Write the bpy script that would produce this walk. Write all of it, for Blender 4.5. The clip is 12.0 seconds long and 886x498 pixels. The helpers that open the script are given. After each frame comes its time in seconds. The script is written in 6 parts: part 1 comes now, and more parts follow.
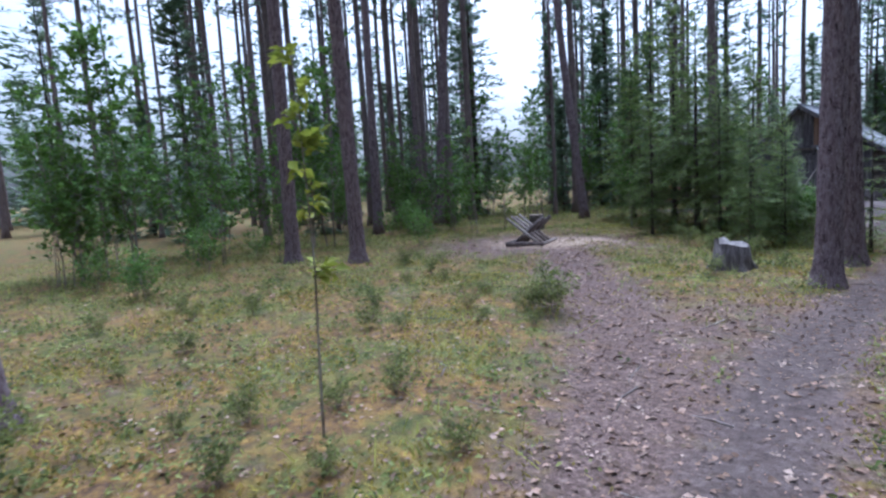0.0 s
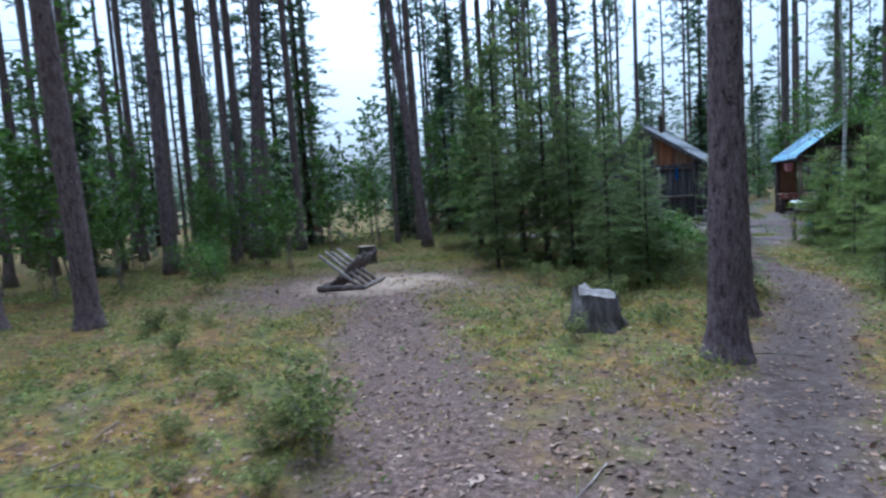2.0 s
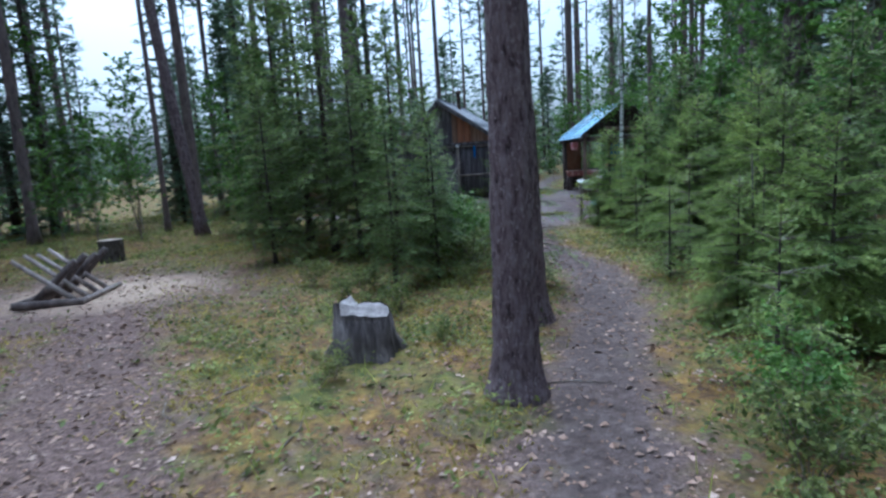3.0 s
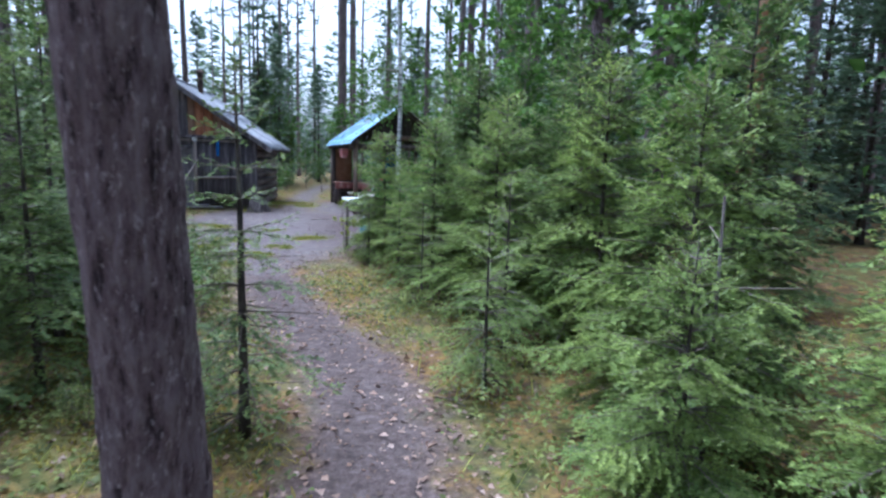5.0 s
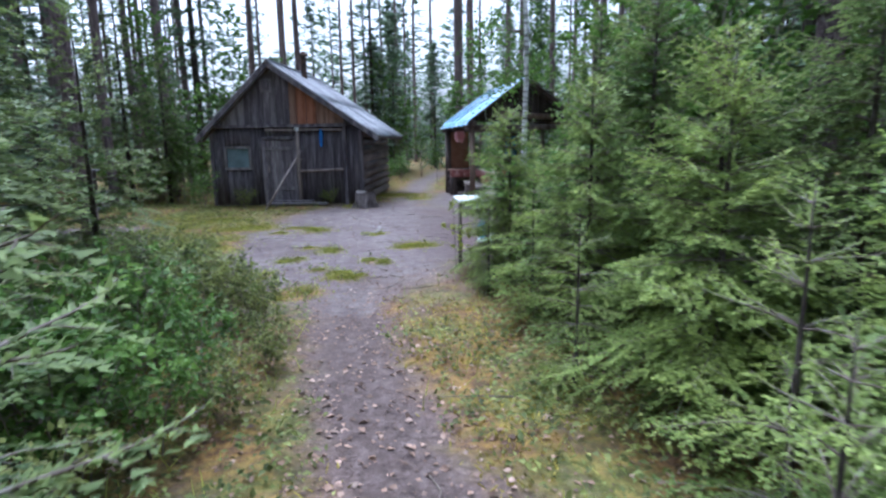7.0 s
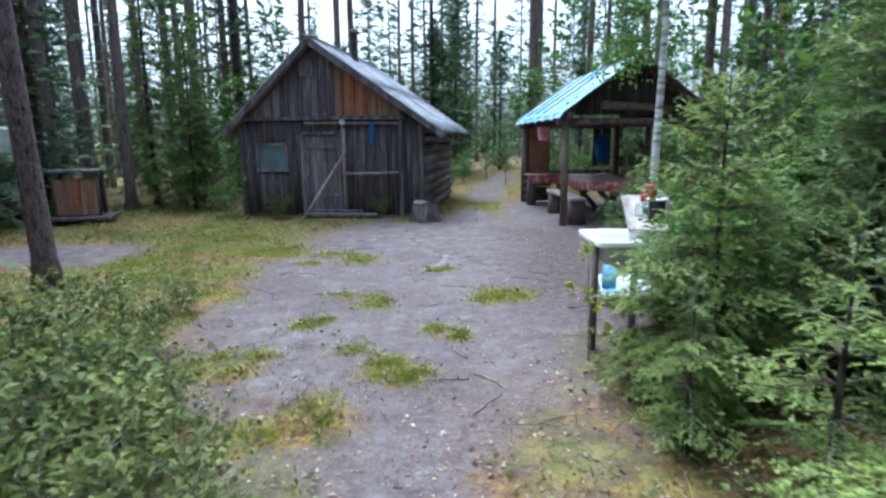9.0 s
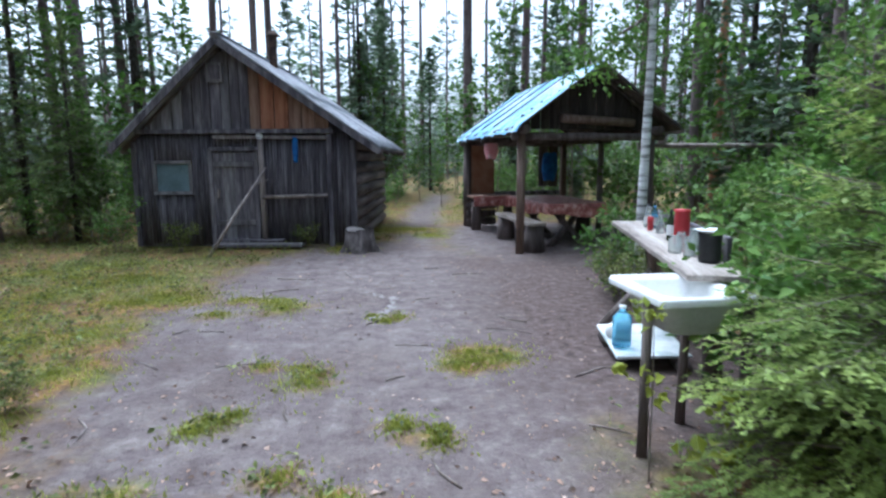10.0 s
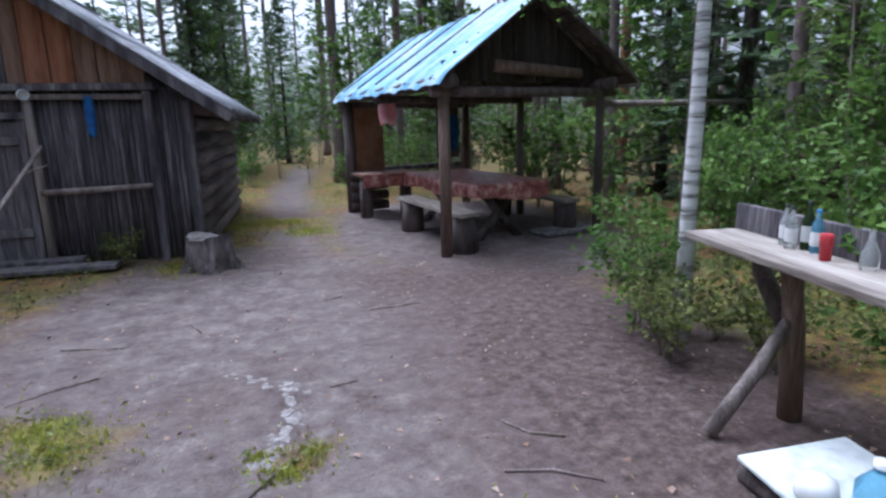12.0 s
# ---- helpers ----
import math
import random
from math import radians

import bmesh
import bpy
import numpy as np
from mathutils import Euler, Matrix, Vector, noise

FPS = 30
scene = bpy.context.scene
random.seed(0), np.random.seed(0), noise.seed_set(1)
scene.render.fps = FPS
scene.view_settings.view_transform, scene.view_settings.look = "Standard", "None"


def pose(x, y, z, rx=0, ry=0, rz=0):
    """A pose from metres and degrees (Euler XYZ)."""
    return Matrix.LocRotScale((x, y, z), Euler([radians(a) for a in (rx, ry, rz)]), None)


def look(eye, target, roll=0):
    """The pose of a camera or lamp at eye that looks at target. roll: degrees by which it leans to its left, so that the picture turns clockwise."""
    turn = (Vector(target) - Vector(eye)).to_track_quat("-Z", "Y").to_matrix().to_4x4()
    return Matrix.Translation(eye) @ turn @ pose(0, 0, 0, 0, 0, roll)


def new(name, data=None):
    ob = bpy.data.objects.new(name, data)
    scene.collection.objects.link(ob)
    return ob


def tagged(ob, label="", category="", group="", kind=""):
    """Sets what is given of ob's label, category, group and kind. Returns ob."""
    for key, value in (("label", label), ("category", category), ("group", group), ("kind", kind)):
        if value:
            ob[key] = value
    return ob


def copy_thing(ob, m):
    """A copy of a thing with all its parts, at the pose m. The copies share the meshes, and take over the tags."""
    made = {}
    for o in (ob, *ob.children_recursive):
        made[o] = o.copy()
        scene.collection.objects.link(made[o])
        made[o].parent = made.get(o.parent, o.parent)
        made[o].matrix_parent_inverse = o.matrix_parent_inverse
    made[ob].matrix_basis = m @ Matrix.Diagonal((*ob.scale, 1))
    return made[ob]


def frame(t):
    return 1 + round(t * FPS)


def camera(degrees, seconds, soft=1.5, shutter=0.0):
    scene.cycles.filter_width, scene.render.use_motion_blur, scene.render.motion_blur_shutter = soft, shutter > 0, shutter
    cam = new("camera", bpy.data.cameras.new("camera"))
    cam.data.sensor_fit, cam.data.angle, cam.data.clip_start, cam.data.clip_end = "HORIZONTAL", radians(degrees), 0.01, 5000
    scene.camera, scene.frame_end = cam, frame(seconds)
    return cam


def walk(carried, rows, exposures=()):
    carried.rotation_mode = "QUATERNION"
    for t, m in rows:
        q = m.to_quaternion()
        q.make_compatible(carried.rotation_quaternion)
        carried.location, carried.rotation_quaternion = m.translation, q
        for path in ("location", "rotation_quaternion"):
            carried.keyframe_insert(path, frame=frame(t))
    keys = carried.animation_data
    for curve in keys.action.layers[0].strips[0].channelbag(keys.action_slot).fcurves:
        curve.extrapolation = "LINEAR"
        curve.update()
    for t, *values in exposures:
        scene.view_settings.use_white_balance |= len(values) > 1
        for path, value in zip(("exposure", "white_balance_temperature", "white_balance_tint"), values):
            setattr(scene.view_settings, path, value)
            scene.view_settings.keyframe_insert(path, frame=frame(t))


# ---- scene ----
cam = camera(74.0, 12.0, soft=2.5, shutter=0.2)
PATH = [
    (0.0, (1.787, -10.651, 1.496), (0.4817, -9.1526, 1.2687), -3.46),
    (0.5, (1.508, -9.884, 1.492), (0.2521, -8.3456, 1.2517), -3.88),
    (1.0, (1.376, -9.116, 1.475), (0.0537, -7.6292, 1.2769), -0.77),
    (1.5, (0.986, -8.466, 1.497), (-0.0772, -6.7856, 1.2844), -1.99),
    (2.0, (0.863, -7.786, 1.501), (-0.0574, -6.0198, 1.3157), -3.81),
    (2.5, (0.825, -6.986, 1.551), (0.2785, -5.0837, 1.2641), -1.52),
    (4.3, (1.175, -3.852, 1.506), (1.0931, -1.8814, 1.1760), -6.71),
    (4.5, (1.164, -3.463, 1.463), (1.1471, -1.4868, 1.1550), -4.85),
    (5.0, (1.233, -2.733, 1.515), (1.6625, -0.8026, 1.2159), 1.59),
    (5.5, (1.450, -2.205, 1.516), (1.9388, -0.2946, 1.1820), 0.45),
    (6.0, (1.568, -1.628, 1.521), (2.1897, 0.2556, 1.2615), 2.35),
    (6.5, (1.570, -1.033, 1.538), (2.0993, 0.8664, 1.2055), -0.83),
    (7.0, (1.460, -0.279, 1.563), (1.4846, 1.6873, 1.1982), -0.97),
    (9.0, (1.001, 2.773, 1.547), (0.8476, 4.7325, 1.1789), -0.39),
    (9.5, (0.801, 3.562, 1.494), (0.8632, 5.5255, 1.1159), 0.91),
    (10.0, (0.653, 4.308, 1.464), (0.7545, 6.2833, 1.1667), -0.29),
    (10.5, (0.572, 5.051, 1.433), (0.7861, 7.0211, 1.1613), 1.10),
    (11.0, (0.511, 5.743, 1.428), (1.0741, 7.6324, 1.0909), -2.17),
    (11.5, (0.506, 6.500, 1.425), (0.9265, 8.4294, 1.1113), -1.16),
    (12.0, (0.386, 7.191, 1.486), (0.9546, 9.0631, 1.0696), -1.47),
]
EXPOSURES = [(0.0, 0.85, 4750, 12), (1.5, 0.70, 4600, 5), (2.5, 0.56, 4600, 3), (4.5, 1.13, 4450, 9), (5.5, 1.18, 4950, 12), (7.0, 1.20, 4880, 12), (9.0, 1.32, 4850, 5), (10.5, 1.04, 5030, 7), (12.0, 0.92, 5100, 14)]
walk(cam, [(t, look(eye, target, roll)) for t, eye, target, roll in PATH], EXPOSURES)

# ---- overcast daylight ----
world = bpy.data.worlds.new("overcast_sky")
scene.world = world
world.use_nodes = True
wn, wl = world.node_tree.nodes, world.node_tree.links
sky = wn.new("ShaderNodeTexSky")
sky.sky_type = "NISHITA"
sky.sun_disc = False
sky.sun_elevation, sky.sun_rotation = radians(60), radians(-30)
sky.air_density, sky.dust_density, sky.ozone_density = 1.0, 7.0, 0.6
haze = wn.new("ShaderNodeHueSaturation")
haze.inputs["Saturation"].default_value = 0.25
wl.new(sky.outputs[0], haze.inputs["Color"])
wl.new(haze.outputs[0], wn["Background"].inputs["Color"])
wn["Background"].inputs["Strength"].default_value = 0.15
sun_data = bpy.data.lights.new("sun", "SUN")
sun_data.energy, sun_data.angle, sun_data.color = 1.3, radians(50), (1.0, 0.97, 0.92)
sun = new("sun", sun_data)
sun.matrix_world = look((-4, 5, 30), (0, 0, 0))


# ---- materials ----
def material(name, colors, scale=6.0, rough=0.85, bump=0.3, stretch=(1, 1, 1), fine=40.0, spec=0.3, island=0.0,
             metal=0.0, random_shift=0.0, bump_scale=None, detail=8.0):
    """A surface of two or three colours mixed by noise at two scales, with relief."""
    mat = bpy.data.materials.new(name)
    mat.use_nodes = True
    n, l = mat.node_tree.nodes, mat.node_tree.links
    bsdf = n["Principled BSDF"]
    co = n.new("ShaderNodeTexCoord")
    mp = n.new("ShaderNodeMapping")
    mp.inputs["Scale"].default_value = stretch
    l.new(co.outputs["Object"], mp.inputs["Vector"])
    info = n.new("ShaderNodeObjectInfo")
    add = n.new("ShaderNodeVectorMath")
    add.operation = "MULTIPLY_ADD"
    l.new(info.outputs["Random"], add.inputs[0])
    add.inputs[1].default_value = (37.0, 11.0, 23.0)
    l.new(mp.outputs[0], add.inputs[2])
    big = n.new("ShaderNodeTexNoise")
    big.inputs["Scale"].default_value, big.inputs["Detail"].default_value = scale, detail
    small = n.new("ShaderNodeTexNoise")
    small.inputs["Scale"].default_value, small.inputs["Detail"].default_value = fine, 6.0
    for t in (big, small):
        l.new(add.outputs[0], t.inputs["Vector"])
    mixed = n.new("ShaderNodeMath")
    mixed.operation = "MULTIPLY_ADD"
    l.new(small.outputs["Fac"], mixed.inputs[0])
    mixed.inputs[1].default_value = 0.5
    l.new(big.outputs["Fac"], mixed.inputs[2])
    ramp = n.new("ShaderNodeValToRGB")
    els = ramp.color_ramp.elements
    lo, hi = 0.55, 0.98
    while len(els) < len(colors):
        els.new(0.5)
    for i, c in enumerate(colors):
        els[i].position = lo + (hi - lo) * i / (len(colors) - 1)
        els[i].color = (*c, 1)
    l.new(mixed.outputs[0], ramp.inputs["Fac"])
    out = ramp.outputs["Color"]
    if island or random_shift:
        hsv = n.new("ShaderNodeHueSaturation")
        val = n.new("ShaderNodeMapRange")
        if island:
            geo = n.new("ShaderNodeNewGeometry")
            l.new(geo.outputs["Random Per Island"], val.inputs["Value"])
            k = island
        else:
            l.new(info.outputs["Random"], val.inputs["Value"])
            k = random_shift
        val.inputs["To Min"].default_value, val.inputs["To Max"].default_value = 1 - k, 1 + k
        l.new(val.outputs[0], hsv.inputs["Value"])
        l.new(out, hsv.inputs["Color"])
        out = hsv.outputs["Color"]
    l.new(out, bsdf.inputs["Base Color"])
    bsdf.inputs["Roughness"].default_value = rough
    bsdf.inputs["Specular IOR Level"].default_value = spec
    bsdf.inputs["Metallic"].default_value = metal
    if bump:
        b = n.new("ShaderNodeBump")
        b.inputs["Strength"].default_value, b.inputs["Distance"].default_value = bump, 0.02
        l.new(mixed.outputs[0], b.inputs["Height"])
        l.new(b.outputs[0], bsdf.inputs["Normal"])
    return mat


def leaf_material(name, dark, light, island=0.35, through_light=0.35, rough=0.55):
    """Foliage: colours vary leaf by leaf and in larger drifts, and some light passes through."""
    mat = material(name, [dark, tuple((a + b) / 2 for a, b in zip(dark, light)), light], scale=2.2, fine=14.0, rough=rough,
                   bump=0, island=island, spec=0.25)
    n, l = mat.node_tree.nodes, mat.node_tree.links
    bsdf = n["Principled BSDF"]
    src = bsdf.inputs["Base Color"].links[0].from_socket
    tr = n.new("ShaderNodeBsdfTranslucent")
    l.new(src, tr.inputs["Color"])
    mix = n.new("ShaderNodeMixShader")
    mix.inputs["Fac"].default_value = through_light
    l.new(bsdf.outputs[0], mix.inputs[1])
    l.new(tr.outputs[0], mix.inputs[2])
    l.new(mix.outputs[0], n["Material Output"].inputs["Surface"])
    return mat


def bark_material(name, crack, plate, lichen, cells=20.0, depth=1.0):
    """Plated bark: upright scales with soft dark fissures and pale flecks."""
    mat = bpy.data.materials.new(name)
    mat.use_nodes = True
    n, l = mat.node_tree.nodes, mat.node_tree.links
    bsdf = n["Principled BSDF"]
    co = n.new("ShaderNodeTexCoord")

    def tex(scale, stretch, detail, rough):
        mp = n.new("ShaderNodeMapping")
        mp.inputs["Scale"].default_value = (1, 1, stretch)
        l.new(co.outputs["Object"], mp.inputs["Vector"])
        t = n.new("ShaderNodeTexNoise")
        t.inputs["Scale"].default_value, t.inputs["Detail"].default_value, t.inputs["Roughness"].default_value = scale, detail, rough
        l.new(mp.outputs[0], t.inputs["Vector"])
        return t.outputs["Fac"]

    scales = tex(cells, 0.3, 9.0, 0.70)
    ramp = n.new("ShaderNodeValToRGB")
    els = ramp.color_ramp.elements
    els.new(0.5)
    for e, pos, c in zip(els, (0.36, 0.455, 0.60), (crack, plate, [0.6 * u + 0.4 * v for u, v in zip(plate, lichen)])):
        e.position, e.color = pos, (*c, 1)
    l.new(scales, ramp.inputs["Fac"])
    fleck = n.new("ShaderNodeMapRange")
    fleck.inputs["From Min"].default_value, fleck.inputs["From Max"].default_value = 0.56, 0.68
    l.new(tex(cells * 2.2, 0.45, 5.0, 0.6), fleck.inputs["Value"])
    mix = n.new("ShaderNodeMixRGB")
    l.new(fleck.outputs[0], mix.inputs["Fac"])
    l.new(ramp.outputs["Color"], mix.inputs["Color1"])
    mix.inputs["Color2"].default_value = (*lichen, 1)
    l.new(mix.outputs[0], bsdf.inputs["Base Color"])
    bsdf.inputs["Roughness"].default_value = 0.95
    bsdf.inputs["Specular IOR Level"].default_value = 0.15
    bp = n.new("ShaderNodeBump")
    bp.inputs["Strength"].default_value, bp.inputs["Distance"].default_value = depth, 0.03
    l.new(scales, bp.inputs["Height"])
    l.new(bp.outputs[0], bsdf.inputs["Normal"])
    return mat


def wood(name, colors, rough=0.85, grain=18.0, shift=0.25, axis=2):
    s = [1.0, 1.0, 1.0]
    s[axis] = 0.08
    return material(name, colors, scale=grain * 0.5, fine=grain * 4, stretch=tuple(s), rough=rough, bump=0.35, random_shift=shift)


BARK = bark_material("pine_bark", (0.036, 0.025, 0.028), (0.135, 0.094, 0.100), (0.33, 0.275, 0.285), cells=26.0)
# forest pine trunks: bark colours lifted to stand in for haze over distance
BARK_HAZED = bark_material("hazed_pine_bark", (0.07, 0.055, 0.055), (0.15, 0.115, 0.11), (0.25, 0.20, 0.19), cells=10.0, depth=0.5)
BARK_ORANGE = material("upper_pine_bark", [(0.20, 0.09, 0.045), (0.34, 0.17, 0.09), (0.42, 0.27, 0.17)], scale=5, stretch=(1, 1, 0.4))
BARK_SPRUCE = material("spruce_bark", [(0.03, 0.024, 0.02), (0.07, 0.055, 0.046), (0.14, 0.125, 0.11)], scale=16, fine=60, stretch=(1, 1, 0.5))
TWIG = material("dry_twig_wood", [(0.10, 0.075, 0.06), (0.20, 0.16, 0.13), (0.34, 0.31, 0.28)], scale=12, stretch=(1, 1, 0.4))
NEEDLE = leaf_material("spruce_needles", (0.088, 0.14, 0.046), (0.31, 0.375, 0.12), through_light=0.4)
NEEDLE_FRESH = leaf_material("light_spruce_needles", (0.13, 0.195, 0.05), (0.40, 0.475, 0.125), through_light=0.4)
# far conifers: distance haze put into the colour, paler and bluer needles
NEEDLE_HAZED = leaf_material("hazed_spruce_needles", (0.09, 0.145, 0.085), (0.22, 0.28, 0.16))
PINE_NEEDLE = leaf_material("pine_needles", (0.08, 0.13, 0.08), (0.17, 0.23, 0.14))
LEAF = leaf_material("green_leaves", (0.060, 0.130, 0.022), (0.190, 0.290, 0.060), through_light=0.35)
LEAF_YELLOW = leaf_material("yellow_green_leaves", (0.180, 0.220, 0.025), (0.400, 0.420, 0.060), through_light=0.35)
LEAF_HERB = leaf_material("herb_leaves", (0.075, 0.105, 0.026), (0.27, 0.29, 0.085), island=0.6, through_light=0.4)
MOSS_BLADE = leaf_material("yellow_moss", (0.22, 0.185, 0.035), (0.46, 0.37, 0.075), through_light=0.2, rough=0.9)
GRASS = leaf_material("grass_blades", (0.20, 0.22, 0.03), (0.44, 0.45, 0.09), through_light=0.4)
DEAD_LEAF = material("fallen_leaves", [(0.12, 0.070, 0.046), (0.25, 0.160, 0.115), (0.40, 0.30, 0.245)], scale=3, fine=9, rough=0.8, bump=0, island=0.6)


def ground_material():
    """Forest floor: moss, needle litter and trodden earth, by the masks that lie on the ground sheet."""
    mat = bpy.data.materials.new("forest_floor")
    mat.use_nodes = True
    n, l = mat.node_tree.nodes, mat.node_tree.links
    bsdf = n["Principled BSDF"]
    co = n.new("ShaderNodeTexCoord")

    def noise_at(scale, detail=8.0, rough=0.6):
        t = n.new("ShaderNodeTexNoise")
        t.inputs["Scale"].default_value, t.inputs["Detail"].default_value, t.inputs["Roughness"].default_value = scale, detail, rough
        l.new(co.outputs["Object"], t.inputs["Vector"])
        return t.outputs["Fac"]

    def ramp(fac, stops):
        r = n.new("ShaderNodeValToRGB")
        els = r.color_ramp.elements
        while len(els) < len(stops):
            els.new(0.5)
        for e, (p, c) in zip(els, stops):
            e.position, e.color = p, (*c, 1)
        l.new(fac, r.inputs["Fac"])
        return r.outputs["Color"]

    def mix(fac, a, b):
        m = n.new("ShaderNodeMixRGB")
        l.new(fac, m.inputs["Fac"])
        l.new(a, m.inputs["Color1"])
        l.new(b, m.inputs["Color2"])
        return m.outputs["Color"]

    def mask(name, spread):
        a = n.new("ShaderNodeAttribute")
        a.attribute_name = name
        s = n.new("ShaderNodeMath")
        s.operation = "MULTIPLY_ADD"
        l.new(noise_at(2.6, 14.0, 0.72), s.inputs[0])
        s.inputs[1].default_value = spread
        l.new(a.outputs["Fac"], s.inputs[2])
        r = n.new("ShaderNodeMapRange")
        r.inputs["From Min"].default_value, r.inputs["From Max"].default_value = spread * 0.5 + 0.12, spread * 0.5 + 0.85
        l.new(s.outputs[0], r.inputs["Value"])
        return r.outputs[0]

    green = ramp(noise_at(5.0, 14.0, 0.8), [(0.36, (0.030, 0.038, 0.014)), (0.46, (0.085, 0.090, 0.026)), (0.54, (0.160, 0.150, 0.040)), (0.64, (0.280, 0.220, 0.060))])
    rusty = ramp(noise_at(7.0, 14.0, 0.8), [(0.36, (0.045, 0.030, 0.020)), (0.46, (0.130, 0.075, 0.040)), (0.55, (0.250, 0.150, 0.045)), (0.64, (0.360, 0.240, 0.070))])
    patch = n.new("ShaderNodeMapRange")
    patch.inputs["From Min"].default_value, patch.inputs["From Max"].default_value = 0.42, 0.55
    l.new(noise_at(1.1, 10.0, 0.7), patch.inputs["Value"])
    moss = mix(patch.outputs[0], green, rusty)
    litter = ramp(noise_at(22.0, 12.0, 0.8), [(0.32, (0.034, 0.022, 0.020)), (0.46, (0.105, 0.068, 0.056)), (0.56, (0.190, 0.128, 0.108)), (0.68, (0.330, 0.250, 0.215))])
    earth = ramp(noise_at(4.2, 15.0, 0.82), [(0.32, (0.062, 0.046, 0.043)), (0.47, (0.140, 0.110, 0.104)), (0.56, (0.185, 0.152, 0.142)), (0.68, (0.320, 0.275, 0.255))])
    damp = ramp(noise_at(11.0, 14.0, 0.8), [(0.34, (0.040, 0.027, 0.024)), (0.50, (0.098, 0.070, 0.062)), (0.66, (0.190, 0.145, 0.130))])
    wet = n.new("ShaderNodeMapRange")
    wet.inputs["From Min"].default_value, wet.inputs["From Max"].default_value = 0.50, 0.66
    l.new(noise_at(0.45, 6.0, 0.6), wet.inputs["Value"])
    dust = ramp(noise_at(26.0, 10.0, 0.75), [(0.32, (0.160, 0.130, 0.120)), (0.55, (0.270, 0.230, 0.210)), (0.68, (0.380, 0.330, 0.305))])
    dry = n.new("ShaderNodeMapRange")
    dry.inputs["From Min"].default_value, dry.inputs["From Max"].default_value = 0.53, 0.67
    l.new(noise_at(0.9, 12.0, 0.72), dry.inputs["Value"])
    earth = mix(dry.outputs[0], earth, dust)
    earth = mix(wet.outputs[0], earth, damp)
    earth = mix(mask("damp", 1.4), earth, damp)
    sand = ramp(noise_at(30.0), [(0.3, (0.30, 0.21, 0.15)), (0.7, (0.55, 0.42, 0.31))])
    color = mix(mask("litter", 2.6), moss, litter)
    color = mix(mask("earth", 1.5), color, earth)
    color = mix(mask("sawdust", 1.2), color, sand)
    l.new(color, bsdf.inputs["Base Color"])
    bsdf.inputs["Roughness"].default_value = 0.95
    bsdf.inputs["Specular IOR Level"].default_value = 0.2
    h = n.new("ShaderNodeMath")
    h.operation = "ADD"
    l.new(noise_at(40.0, 6.0), h.inputs[0])
    l.new(noise_at(9.0, 6.0), h.inputs[1])
    b = n.new("ShaderNodeBump")
    b.inputs["Strength"].default_value, b.inputs["Distance"].default_value = 0.7, 0.03
    l.new(h.outputs[0], b.inputs["Height"])
    l.new(b.outputs[0], bsdf.inputs["Normal"])
    return mat


GROUND = ground_material()
PLANK_GREY = wood("weathered_grey_plank", [(0.10, 0.089, 0.09), (0.19, 0.172, 0.174), (0.31, 0.288, 0.285)])
PLANK_DARK = wood("dark_old_plank", [(0.048, 0.042, 0.049), (0.125, 0.109, 0.118), (0.26, 0.235, 0.24)])
PLANK_BROWN = wood("brown_plank", [(0.17, 0.09, 0.06), (0.29, 0.17, 0.115), (0.37, 0.245, 0.175)])
PLANK_ORANGE = wood("orange_brown_plank", [(0.16, 0.065, 0.035), (0.29, 0.12, 0.065), (0.36, 0.18, 0.10)])
PLANK_TAN = wood("pale_worn_plank", [(0.13, 0.105, 0.09), (0.26, 0.22, 0.19), (0.40, 0.35, 0.31)], axis=1)
LOG = wood("old_log_wood", [(0.055, 0.042, 0.04), (0.115, 0.09, 0.082), (0.19, 0.155, 0.14)])
LOG_SIDE = wood("old_log_wall_wood", [(0.07, 0.055, 0.052), (0.15, 0.12, 0.11), (0.24, 0.20, 0.18)], axis=1)
POLE = wood("grey_pole_wood", [(0.13, 0.105, 0.095), (0.25, 0.205, 0.185), (0.38, 0.33, 0.30)])
CUT = wood("cut_wood_face", [(0.20, 0.15, 0.115), (0.34, 0.27, 0.21), (0.46, 0.39, 0.32)])
SHEET = material("grey_corrugated_sheet", [(0.15, 0.145, 0.15), (0.33, 0.325, 0.34), (0.52, 0.51, 0.52)], scale=2.5, fine=25, stretch=(0.4, 1, 0.4), rough=0.85)


# ---- mesh helpers ----
def part(name, bm, mat, parent=None, label="", smooth=False):
    """Links a bmesh as one mesh object under a thing or a part."""
    me = bpy.data.meshes.new(name)
    bm.normal_update()
    bm.to_mesh(me)
    bm.free()
    me.materials.append(mat)
    if smooth:
        me.shade_smooth()
    ob = new(name, me)
    ob.parent = parent
    return tagged(ob, label) if label else ob


def soup(name, verts, faces, mat, parent=None, label="", smooth=False):
    """Links arrays of corners and faces as one mesh object."""
    me = bpy.data.meshes.new(name)
    verts, faces = np.asarray(verts, dtype=np.float32), np.asarray(faces, dtype=np.int32)
    k = faces.shape[1]
    me.vertices.add(len(verts))
    me.vertices.foreach_set("co", verts.ravel())
    me.loops.add(faces.size)
    me.loops.foreach_set("vertex_index", faces.ravel())
    me.polygons.add(len(faces))
    me.polygons.foreach_set("loop_start", np.arange(0, faces.size, k, dtype=np.int32))
    me.update(calc_edges=True)
    me.materials.append(mat)
    if smooth:
        me.shade_smooth()
    ob = new(name, me)
    ob.parent = parent
    return tagged(ob, label) if label else ob


